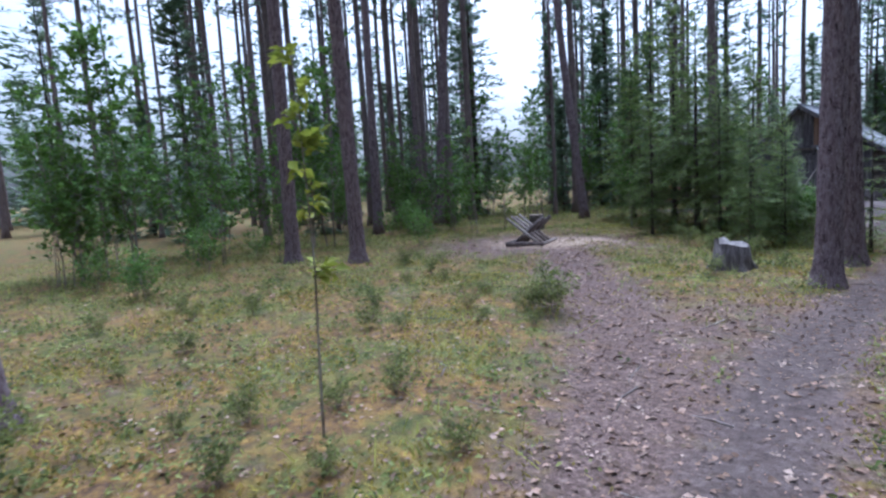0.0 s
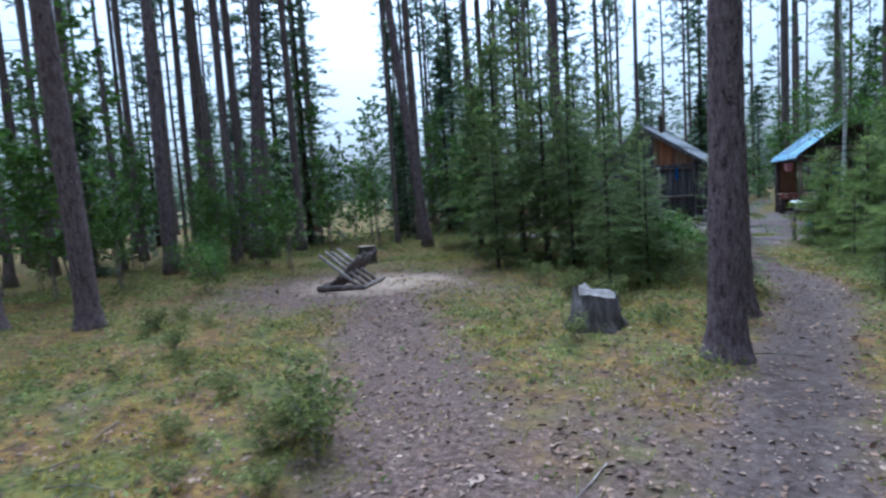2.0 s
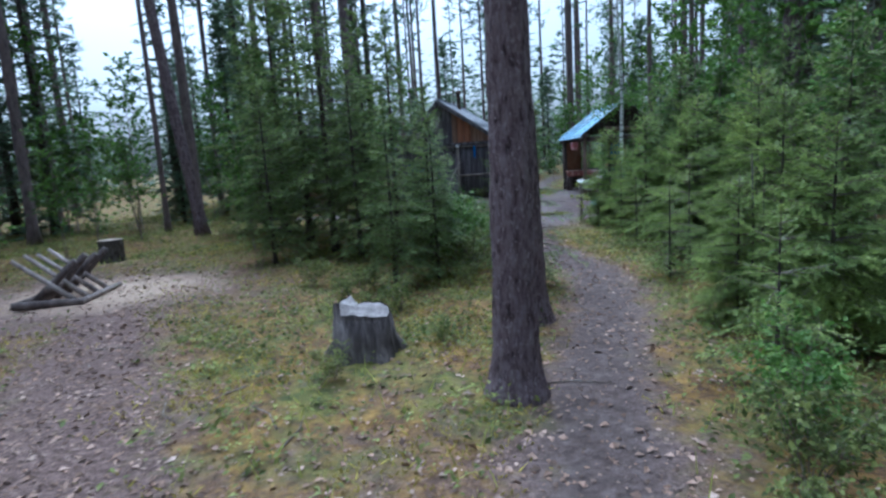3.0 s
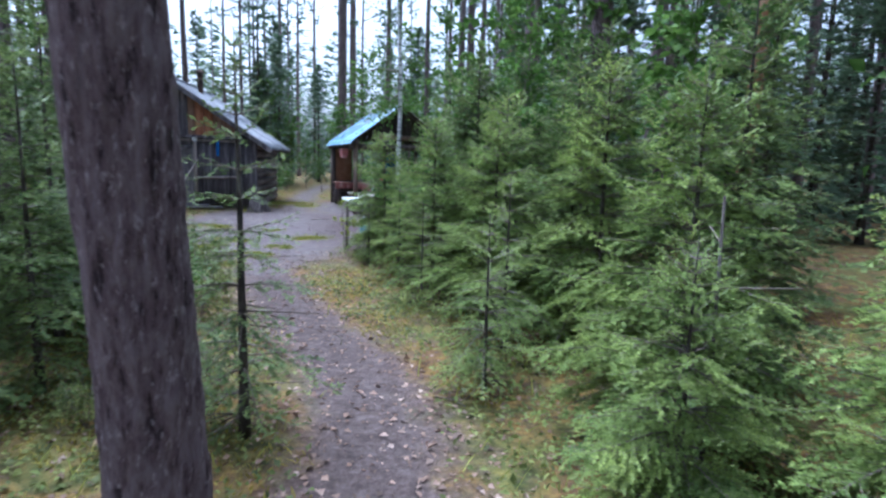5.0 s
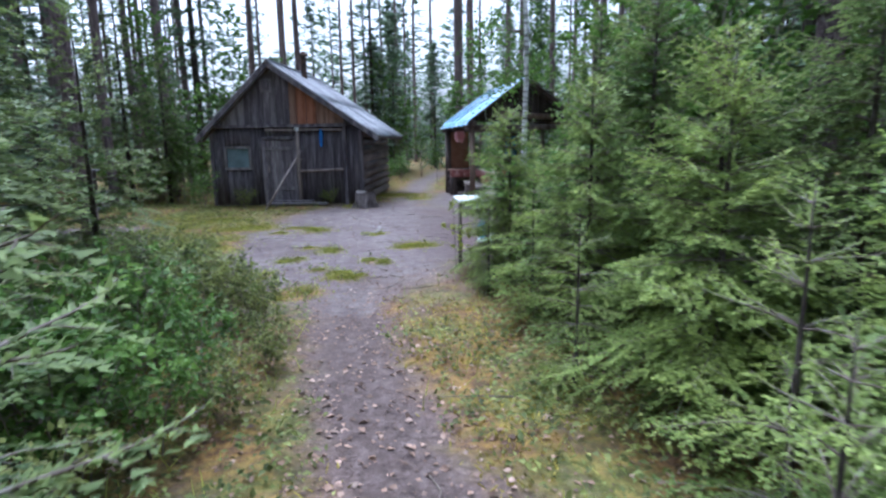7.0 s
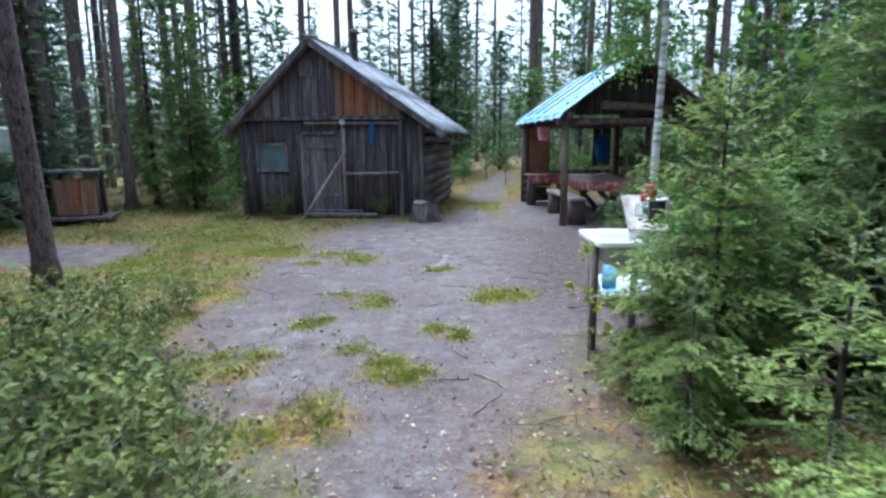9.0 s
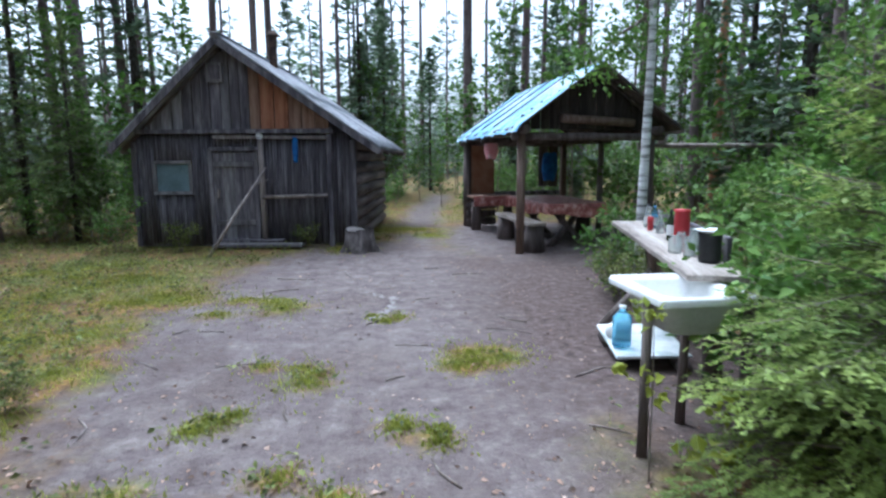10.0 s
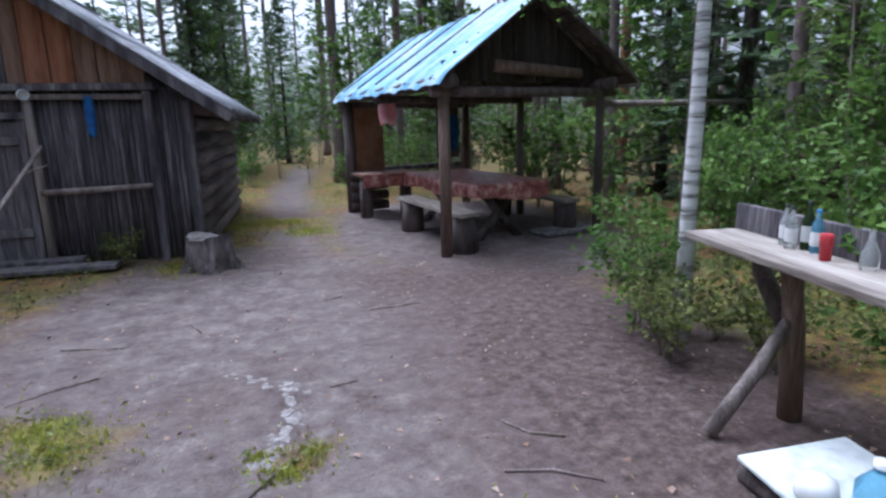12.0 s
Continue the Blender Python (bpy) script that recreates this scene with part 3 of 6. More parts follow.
def far_forest():
    """Tall pines and spruces all round the walk, thinning with distance."""
    rng = random.Random(11)
    sp_l, pi_l = "tall dark green spruce on the forest floor", "tall slender pine with a bare brown trunk"
    spruces = [spruce("spruce", h, h * 0.15 + 0.35, 50 + i, needle=(0.08, 0.28, 0.12), whorl=h / 25, bare=0.05, mat=NEEDLE_HAZED, twig_gap=0.27, per=5, fine=False, shoots=0,
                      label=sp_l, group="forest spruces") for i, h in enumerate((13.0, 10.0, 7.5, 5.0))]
    pines = [pine("pine", h, r, 70 + i, crown=c, label=pi_l, group="forest pines", spread=s)
             for i, (h, r, c, s) in enumerate(((19, 0.13, 0.55, 1.7), (17, 0.10, 0.5, 1.4), (21, 0.15, 0.6, 1.8), (15, 0.075, 0.5, 1.1)))]
    kept = []
    used = set()

    def free(x, y, gap):
        if -4.5 < x < 5.6 and -14 < y < 5 and not (x > 3.4 and y > 2):
            return False
        if -13 < x < -1 and -13 < y < 7.5 and not (x < -11):
            return False
        if clearing_distance(np.array(x), np.array(y)) < 1.45 or (-6.6 < x < 1.6 and 7 < y < 25):
            return False
        if 1.0 < x < 6.5 and 8 < y < 21:
            return False
        if np.hypot(x + 5, y - 10.5) < 3.4 or line_distance(np.array(x), np.array(y), REAR_TRACK) < 1.0:
            return False
        # a gap in the wood, through which the sky shows
        if 32.5 < math.degrees(math.atan2(1.4 - x, y + 9.0)) < 38.5 and y > 6:
            return False
        return all((x - a) ** 2 + (y - b) ** 2 > gap * gap for a, b in kept)

    for count, near, far, gap in ((140, 6, 24, 1.3), (150, 22, 50, 1.7)):
        made = tries = 0
        while made < count and tries < 6000:
            tries += 1
            d, a = near + (far - near) * math.sqrt(rng.random()), radians(rng.uniform(-75, 105))
            x, y = -1.0 - d * math.sin(a), 3.0 + d * math.cos(a)
            if not free(x, y, gap):
                continue
            left = x < -7
            if rng.random() < (0.30 if left else 0.30):
                i = rng.randrange(4) if d > 16 else rng.randrange(1, 4)
                src, size = spruces[i], rng.uniform(0.8, 1.2)
            else:
                src, size = pines[rng.randrange(4)], rng.uniform(0.85, 1.15)
            kept.append((x, y))
            if src.name in used:
                again(src, x, y, rng.uniform(0, 360), size)
            else:
                used.add(src.name)
                put(src, x, y, rng.uniform(0, 360), size)
            made += 1
    # younger spruces close the view behind the cabin and the shelter
    for k in range(14):
        x, y = rng.uniform(-7.5, 9.5), rng.uniform(25, 36)
        if line_distance(np.array(x), np.array(y), REAR_TRACK) > 1.1:
            again(spruces[rng.choice((1, 2, 2, 3))], x, y, rng.uniform(0, 360), rng.uniform(0.8, 1.2))
    # the wood goes on beside the path
    for k in range(34):
        x, y = rng.uniform(7.5, 16), rng.uniform(-15, 3)
        again(pines[rng.randrange(4)] if rng.random() < 0.55 else spruces[rng.choice((1, 2, 3))], x, y, rng.uniform(0, 360), rng.uniform(0.85, 1.15))
    # behind the walker the wood closes thinly
    for k in range(14):
        x, y = rng.uniform(-22, 22), rng.uniform(-32, -15)
        again(rng.choice(pines + spruces[:2]), x, y, rng.uniform(0, 360), 1.0)


far_forest()


def far_wood():
    """The closed wood beyond the single trees: uneven crowns of clumped needles."""
    rng = np.random.default_rng(19)
    p0, p1 = [], []
    for k in range(620):
        a = radians(rng.uniform(-80, 95))
        d = rng.uniform(48, 85)
        x, y = -1.0 - d * math.sin(a), 5.0 + d * math.cos(a)
        h = rng.uniform(5, 15)
        if 32 < math.degrees(math.atan2(1.4 - x, y + 9.0)) < 39:
            h = rng.uniform(3, 6)
        for j in range(int(h * 4)):
            z = h * rng.random()
            r = (0.12 * h + 0.6) * (1.05 - z / h)
            b = rng.uniform(0, 6.28)
            p = np.array([x, y, z])
            p0.append(p)
            p1.append(p + np.array([math.cos(b) * r, math.sin(b) * r, -0.25 * r]))
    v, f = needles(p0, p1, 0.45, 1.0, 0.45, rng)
    tagged(soup("far_wood", v, f, NEEDLE_HAZED), "distant closed wood of green conifers", "forest", kind="stuff")


far_wood()


def near_pines():
    l1 = "thick old pine with rough plated purple-brown bark"
    for seed, x, y, h, r, lean, label in (
            (1, 0.69, -2.50, 16, 0.145, (0.5, 0.3), l1 + " beside the path"),
            (2, 0.76, -0.86, 17, 0.150, (-1.2, 0.6), l1 + " standing close behind another"),
            (3, -7.09, -3.05, 17, 0.15, (-0.9, 0.2), "straight dark pine trunk on the mossy clearing"),
            (4, -8.64, -3.50, 17, 0.15, (-0.8, 0.3), "straight dark pine trunk beside its neighbour"),
            (5, -11.74, 4.73, 18, 0.17, (-1.6, 0.2), "dark pine trunk at the edge of the clearing"),
            (6, -11.7, 1.8, 18, 0.14, (-0.3, 0.2), "dark pine trunk in the thick wood"),
            (7, -12.5, 4.7, 18, 0.14, (-0.3, 0.2), "dark pine trunk in the thick wood"),
            (8, -7.5, 7.3, 18, 0.15, (-1.8, 0.3), "leaning grey pine trunk by young spruces"),
            (9, -3.12, -9.85, 16, 0.16, (-0.4, 0), "thick pine trunk standing in green herbs"),
            (10, -3.75, 8.6, 16, 0.12, (-0.9, 0.1), "dark pine trunk carrying a small white box"),
            (11, 5.4, 5.9, 19, 0.17, (-0.6, 0.4), "dark bare pine trunk rising from young spruces"),
            (12, 8.5, 6.3, 19, 0.14, (-1.0, 0.4), "orange-barked pine rising behind young spruces"),
            (13, 8.4, 19.2, 19, 0.13, (-0.5, 0.4), "orange-barked pine behind the open shelter"),
            (14, 6.4, 11.5, 18, 0.10, (-0.2, 0.3), "slender brown pine among green bushes")):
        p = pine("pine_tree", h, r, seed, crown=0.66, label=label, lean=lean, near=r > 0.14 and seed in (1, 2, 3, 4, 9), mat=BARK_ORANGE if seed in (12, 13) else BARK, stubs=6)
        put(p, x, y, seed * 47)


near_pines()


def near_spruces():
    """Young spruces beside the path."""
    lab = "young green spruce with drooping needle-covered boughs beside the path"
    grp = "young spruces by the path"
    a = spruce("young_spruce", 2.3, 1.08, 5, mat=NEEDLE_FRESH, label=lab, group=grp, needle=(0.0105, 0.025, 0.018), per=8, whorl=0.125, shoots=4)
    b = spruce("young_spruce", 3.6, 1.4, 6, needle=(0.0165, 0.038, 0.030), label=lab, group=grp, twig_gap=0.070, whorl=0.145, per=7)
    c = spruce("young_spruce", 1.5, 0.7, 7, mat=NEEDLE_FRESH, label="small light green spruce at the edge of the path", group=grp)
    d = spruce("young_spruce", 5.2, 1.5, 8, needle=(0.028, 0.075, 0.040), whorl=0.22, twig_gap=0.11, bare=0.10, dead=18, label="dark bushy spruce with dry lower twigs", group=grp)
    e = spruce("young_spruce", 2.2, 0.62, 9, needle=(0.009, 0.028, 0.014), whorl=0.15, twig_gap=0.055, dead=14, shoots=2, label="thin half-dry spruce with sparse grey boughs", group=grp)
    first = {}
    for src, x, y, turn, size in (
            (a, 2.5, -1.0, 10, 0.56), (a, 2.95, -1.6, 190, 0.75), (a, 3.2, 0.0, 80, 0.9), (a, 2.95, 2.7, 150, 0.86), (a, 3.55, 1.7, 220, 1.05), (a, 2.65, 4.2, 300, 0.9), (a, 2.28, 6.12, 30, 0.85), (a, 3.3, 3.5, 330, 1.0),
            (b, 4.2, 0.9, 30, 0.80), (b, 3.9, 3.0, 90, 0.76), (b, 3.35, 4.9, 200, 0.85), (b, 4.9, 4.4, 310, 0.92), (b, 3.35, 6.5, 50, 0.85), (b, 4.2, 7.7, 140, 0.95), 
            (b, 3.9, -1.2, 250, 0.80), (b, 3.4, -3.2, 20, 0.72), (b, 4.4, -5.5, 60, 0.80), (b, 4.3, 5.9, 10, 0.88),
            (c, 2.35, 0.9, 0, 0.8), (c, 2.75, 1.7, 70, 0.95), (c, 2.35, 3.3, 140, 0.75), (c, 2.35, 5.0, 200, 0.9), (c, 2.3, -2.4, 260, 0.8), (c, 2.0, 5.6, 30, 0.6), (c, 2.9, -0.4, 200, 0.9),
            (e, 0.87, 0.37, 110, 0.95), (e, 0.40, 0.95, 20, 0.8), (d, -0.45, 1.25, 60, 0.42), (d, -0.9, 0.7, 160, 0.45), (d, -0.7, 2.2, 200, 0.5),
            (d, -2.75, 3.8, 15, 1.0), (d, -2.35, 4.8, 100, 0.85), (d, -3.8, 5.2, 190, 1.15), (d, -5.0, 6.8, 270, 1.2), (d, -2.0, 2.9, 60, 0.62), (d, -3.5, 2.9, 140, 0.6), (d, -1.35, 2.9, 310, 0.75), (d, -1.0, 4.0, 35, 0.5), (d, -5.9, 7.6, 20, 1.1),
            (d, 6.0, 2.8, 60, 0.7), (d, 5.8, 7.8, 160, 0.8), (d, 5.6, -2.2, 240, 0.75), (d, 6.6, 0.3, 290, 0.7),
            (d, -5.6, 15.6, 330, 0.8), (d, -7.2, 16.8, 40, 1.2), (d, 6.9, 9.5, 80, 1.0), (d, 7.3, 12.8, 200, 0.9)):
        if src.name in first:
            again(src, x, y, turn, size)
        else:
            first[src.name] = True
            put(src, x, y, turn, size)


near_spruces()


# ---- cabin ----
def corrugated(name, width, length, mat, parent, m, seed, wave=0.20, depth=0.035, label=""):
    """A corrugated sheet: waves across its width, thickness, slightly uneven; x across, y down the slope."""
    rng = random.Random(seed)
    n, rows = int(width / wave * 6), 4
    verts, faces = [], []
    for layer in (0, -0.007):
        for j in range(rows + 1):
            for i in range(n + 1):
                x = width * i / n
                z = depth * math.sin(2 * math.pi * x / wave) + layer + rng.uniform(-0.002, 0.002)
                verts.append(m @ Vector((x, length * j / rows + rng.uniform(-0.004, 0.004), z)))
    w = n + 1
    k = w * (rows + 1)
    for j in range(rows):
        for i in range(n):
            a = j * w + i
            faces += [(a, a + 1, a + w + 1, a + w), (k + a, k + a + w, k + a + w + 1, k + a + 1)]
    for i in range(n):
        for a in (i, rows * w + i):
            faces.append((a, a + 1, k + a + 1, k + a))
    for j in range(rows):
        for i in (0, n):
            a = j * w + i
            faces.append((a, a + w, k + a + w, k + a))
    return soup(name, verts, faces, mat, parent, label, True)


def slope_matrix(p0, along, down):
    """x along the eave, y down the slope, z out of the roof."""
    a, d = Vector(along).normalized(), Vector(down).normalized()
    return Matrix.Translation(p0) @ Matrix((a, d, a.cross(d))).transposed().to_4x4()


def board(parent, name, size, at, mat, seed, turn=(0, 0, 0), label="", jitter=0.004, bevel=0.004):
    bm = bmesh.new()
    box(bm, size, at, turn, bevel, jitter, random.Random(seed))
    return part(name, bm, mat, parent, label)


def roof_z(x):
    """The cabin's roof line over its front, from its left eave over the ridge to its right eave."""
    return 3.47 - (0.95 * (-0.08 - x) if x < -0.08 else 0.684 * (x + 0.08))


def make_cabin():
    c = thing("cabin", (-2.4, 14.70, 0), "small weathered grey plank and log cabin with corrugated roof", "cabin", turn=-3.5)
    left, right, porch, back = -1.70, 2.04, 0.40, 4.35
    # inner walls
    wall = part("wall_core", (lambda b: (box(b, (3.72, 0.06, 1.86), (0.17, 0.06, 0.93), bevel=0), b)[1])(bmesh.new()), PLANK_DARK, c)
    part("back_wall", (lambda b: (box(b, (3.72, 0.12, 1.86), (0.17, back, 0.93), bevel=0), b)[1])(bmesh.new()), LOG, c)
    # front slats, with the door and window openings left free
    rng = random.Random(3)
    x = left
    i = 0
    shapes = {}
    while x < right:
        w = rng.choice((0.042, 0.05, 0.058))
        mid = x + w / 2
        spans = [(0.04, min(1.96, roof_z(mid) - 0.14))]
        if -0.36 < mid < 0.42:
            spans = [(1.66, 1.96)]
        elif -1.38 < mid < -0.74:
            spans = [(0.04, 0.92), (1.46, 1.96)]
        for lo, hi in spans:
            key = (w, lo, hi)
            if key not in shapes:
                v, f = tube_arrays([(0, 0, lo), (0, 0, (lo + hi) / 2), (0, 0, hi)], [w * 0.52] * 3, 6, 0.08, random.Random(int(w * 1000 + lo * 10)))
                shapes[key] = soup("slat", v, f, PLANK_DARK, c, smooth=False)
                ob = shapes[key]
            else:
                ob = new("slat", shapes[key].data)
                ob.parent = c
            ob.location = (mid, 0.012 + rng.uniform(-0.006, 0.004), rng.uniform(-0.02, 0.02))
        x += w
        i += 1
    for y in (0.07, back):
        bm = bmesh.new()
        ring = [bm.verts.new((xx, yy, zz)) for yy in (y - 0.03, y + 0.03) for xx, zz in ((left, 1.84), (right, 1.84), (-0.08, 3.30))]
        for q in ((0, 1, 2), (5, 4, 3), (0, 3, 4, 1), (1, 4, 5, 2), (2, 5, 3, 0)):
            bm.faces.new([ring[k] for k in q])
        part("gable_core", bm, PLANK_DARK, c)
    # gable boards of differing age
    edges = [-1.58, -1.40, -1.20, -1.00, -0.82, -0.64, -0.50, -0.34, -0.16, 0.00, 0.16, 0.32, 0.50, 0.74, 0.98, 1.20, 1.42, 1.66]
    tones = [PLANK_GREY, PLANK_GREY, PLANK_GREY, PLANK_GREY, PLANK_DARK, PLANK_DARK, PLANK_DARK, PLANK_DARK, PLANK_GREY, PLANK_DARK, PLANK_DARK, PLANK_BROWN, PLANK_ORANGE,
             PLANK_ORANGE, PLANK_BROWN, PLANK_BROWN, PLANK_BROWN]
    for k, (a, b) in enumerate(zip(edges, edges[1:])):
        bm = bmesh.new()
        g, y0, y1 = 0.006, -0.045 + 0.01 * (k % 2), -0.02 + 0.01 * (k % 2)
        top = [bm.verts.new((xx, yy, zz)) for yy in (y0, y1) for xx, zz in ((a + g, 1.99), (b - g, 1.99), (b - g, roof_z(b) - 0.12), (a + g, roof_z(a) - 0.12))]
        for q in ((0, 1, 2, 3), (7, 6, 5, 4), (0, 4, 5, 1), (1, 5, 6, 2), (2, 6, 7, 3), (3, 7, 4, 0)):
            bm.faces.new([top[j] for j in q])
        part("gable_board", bm, tones[k], c)
    # beams and trims
    board(c, "cross_beam", (3.36, 0.09, 0.07), (0.06, -0.075, 1.97), PLANK_DARK, 1)
    board(c, "upper_rail", (1.95, 0.05, 0.055), (0.66, -0.085, 1.87), POLE, 2, (0, 0.6, 0))
    board(c, "lintel", (0.86, 0.06, 0.07), (0.02, -0.06, 1.68), PLANK_DARK, 3)
    tube("middle_post", [(0.50, -0.07, 0), (0.49, -0.07, 1.0), (0.485, -0.07, 1.92)], [0.05, 0.047, 0.045], POLE, c, 8, 0.06)
    tube("waist_rail", [(0.5, -0.10, 0.86), (1.0, -0.10, 0.87), (1.62, -0.10, 0.89)], [0.035, 0.036, 0.032], POLE, c, 8, 0.08)
    board(c, "corner_board", (0.09, 0.10, 1.82), (2.05, 0.0, 0.91), PLANK_DARK, 4)
    board(c, "corner_board", (0.08, 0.08, 1.92), (1.66, -0.05, 0.96), PLANK_DARK, 6)
    board(c, "corner_board", (0.09, 0.10, 1.80), (-1.71, 0.0, 0.90), PLANK_DARK, 5)
    # plank door
    door = new("door_1")
    door.matrix_world = Matrix.Identity(4)
    door.parent = c
    for k in range(4):
        board(door, "plank", (0.178, 0.035, 1.50), (-0.265 + k * 0.181, -0.025 + 0.004 * (k % 2), 0.87), PLANK_DARK if k != 1 else PLANK_GREY, 10 + k)
    for z in (0.42, 1.42):
        board(door, "batten", (0.70, 0.03, 0.09), (0.0, -0.06, z), PLANK_GREY, 20 + int(z * 10))
    board(door, "door_handle", (0.03, 0.05, 0.16), (-0.27, -0.075, 0.92), POLE, 25)
    for sx in (-0.39, 0.39):
        board(door, "door_jamb", (0.07, 0.07, 1.64), (sx, -0.03, 0.86), PLANK_DARK, int(30 + sx * 10))
    # window
    win = new("window_1")
    win.matrix_world = Matrix.Identity(4)
    win.parent = c
    for at, size in (((-1.06, -0.03, 1.46), (0.68, 0.05, 0.055)), ((-1.06, -0.03, 0.93), (0.68, 0.06, 0.055)), ((-1.37, -0.03, 1.195), (0.055, 0.05, 0.48)), ((-0.75, -0.03, 1.195), (0.055, 0.05, 0.48))):
        board(win, "frame_bar", size, at, PLANK_GREY, int(at[2] * 40))
    bm = bmesh.new()
    box(bm, (0.62, 0.006, 0.48), (-1.06, 0.0, 1.195), bevel=0)
    part("pane", bm, GLASS, win)
    # vent hatch in the gable
    hatch = board(c, "vent_hatch", (0.27, 0.05, 0.32), (-0.22, -0.08, 2.94), PLANK_GREY, 41)
    board(hatch, "hatch_board", (0.19, 0.02, 0.23), (-0.22, -0.112, 2.94), PLANK_DARK, 42)
    # side walls: slats along the porch, logs behind
    for sx in (right, left):
        y = 0.08
        while y < porch:
            w = rng.choice((0.09, 0.11, 0.13))
            board(c, "side_plank", (0.03, w - 0.008, 1.82), (sx + rng.uniform(-0.005, 0.005), y + w / 2, 0.93), PLANK_DARK, int(y * 100))
            y += w
        for k in range(9):
            z = 0.12 + k * 0.205
            tube("wall_log", [(sx - 0.02 * math.copysign(1, sx), porch - 0.1 - 0.12 * (k % 2), z), (sx - 0.02 * math.copysign(1, sx), 2.6, z + 0.01), (sx - 0.02 * math.copysign(1, sx), back + 0.2, z)],
                 [0.115, 0.11, 0.105], LOG_SIDE, c, 9, 0.04, seed=k)
    # roof sheets, each laid over the next row
    for side in (1, -1):
        eave_x = 2.55 if side > 0 else -1.95
        ridge, eave = Vector((-0.08, -0.38, 3.49)), Vector((eave_x, -0.38, roof_z(eave_x) + 0.02))
        down = eave - ridge
        total = down.length
        for row in range(2):
            for col in range(5):
                w, ln = 1.14, total / 2 + 0.09
                start = ridge + down.normalized() * (row * (total - ln)) + Vector((0, col * 1.0, 0.012 * (1 - row)))
                m = slope_matrix(start, (0, 1, 0), down)
                if side < 0:
                    m = m @ Matrix.Diagonal((1, 1, -1, 1))
                corrugated("roof_sheet", w, ln, SHEET, c, m, row * 50 + col + side)
        for y in (-0.36, back + 0.3):
            a, b = ridge.copy(), eave.copy()
            a.y = b.y = y
            mid = (a + b) / 2 - Vector((0, 0, 0.085))
            bm = bmesh.new()
            box(bm, (total, 0.035, 0.10), mid, (0, math.degrees(math.atan2(-(b - a).z, (b - a).x)), 0), 0.004)
            part("rake_board", bm, PLANK_DARK, c)
        for y in (0.0, 1.2, 2.4, 3.6, 4.6):
            a, b = ridge + Vector((0, y + 0.4, -0.09)), eave + Vector((0, y + 0.4, -0.09))
            tube("rafter", [a, b], [0.04, 0.04], LOG, c, 6)
    bm = bmesh.new()
    box(bm, (0.22, 5.1, 0.02), (-0.08, 2.17, 3.525), (0, 8, 0), 0.004)
    part("ridge_cap", bm, SHEET, c)
    # roof pipe
    pipe = lathe("chimney", [(0.075, 0), (0.075, 0.62), (0.08, 0.62), (0.08, 0.7)], RUST, c, (0.30, 1.6, 3.15))
    lathe("cowl", [(0.13, 0.70), (0.12, 0.74), (0.02, 0.82)], RUST, pipe, (0.30, 1.6, 3.15))
    return c


GLASS = material("dull_window_glass", [(0.10, 0.14, 0.16), (0.20, 0.27, 0.30)], scale=3, rough=0.12, bump=0.02, spec=0.7)
RUST = material("rusty_dark_metal", [(0.03, 0.026, 0.024), (0.09, 0.06, 0.045), (0.16, 0.10, 0.07)], scale=8, rough=0.7, metal=0.4)
BLUE_CLOTH = material("blue_cloth", [(0.02, 0.07, 0.22), (0.04, 0.16, 0.42)], scale=10, rough=0.9)
RED_CLOTH = material("faded_red_bag", [(0.68, 0.20, 0.22), (0.80, 0.36, 0.37), (0.84, 0.58, 0.56)], scale=7, rough=0.6)
WHITE = material("white_enamel", [(0.68, 0.68, 0.66), (0.80, 0.80, 0.79), (0.86, 0.86, 0.85)], scale=3, rough=0.25, bump=0.04, spec=0.5)
WHITE_WORN = material("dirty_white_board", [(0.42, 0.46, 0.46), (0.64, 0.66, 0.65), (0.78, 0.79, 0.77)], scale=4, fine=18, rough=0.6, bump=0.06)
cabin = make_cabin()


def hanging(name, at, width, height, mat, label, category, bulge=0.05, seed=1):
    """Cloth hanging from a nail: gathered at the top, fuller below, with folds and two sides."""
    rng = random.Random(seed)
    n, rows = 16, 8
    verts, faces = [], []
    for j in range(rows + 1):
        t = j / rows
        w = width * (0.45 + 0.55 * math.sin(math.pi * min(1, 0.2 + t * 0.65)))
        for i in range(n):
            a = 2 * math.pi * i / n
            f = 1 + 0.18 * math.sin(3 * a + seed) + rng.uniform(-0.05, 0.05)
            verts.append((w / 2 * math.cos(a) * f, bulge * math.sin(a) * f * (0.4 + t), -height * t + 0.02 * math.sin(2 * a)))
    for j in range(rows):
        for i in range(n):
            a, b = j * n + i, j * n + (i + 1) % n
            faces.append((a, b, b + n, a + n))
    ob = soup(name, verts, faces, mat, smooth=True)
    ob.matrix_world = pose(*at)
    return tagged(ob, label, category)


hanging("cloth", (-1.31, 14.50, 1.86), 0.10, 0.40, BLUE_CLOTH, "bright blue cloth hanging on the cabin rail", "cloth", seed=4)


def make_leaning_pole():
    p = thing("leaning_pole", (-2.28, 13.52, 0), "long bare forked pole leaning against the cabin door", "pole")
    a = tube("shaft", [(-0.22, -0.05, 0.01), (0.12, 0.45, 0.70), (0.44, 1.05, 1.36)], [0.028, 0.026, 0.02], POLE, p, 8, 0.1)
    tube("fork", [(0.30, 0.8, 1.08), (0.48, 1.0, 1.16)], [0.016, 0.009], POLE, p, 6)
    return p


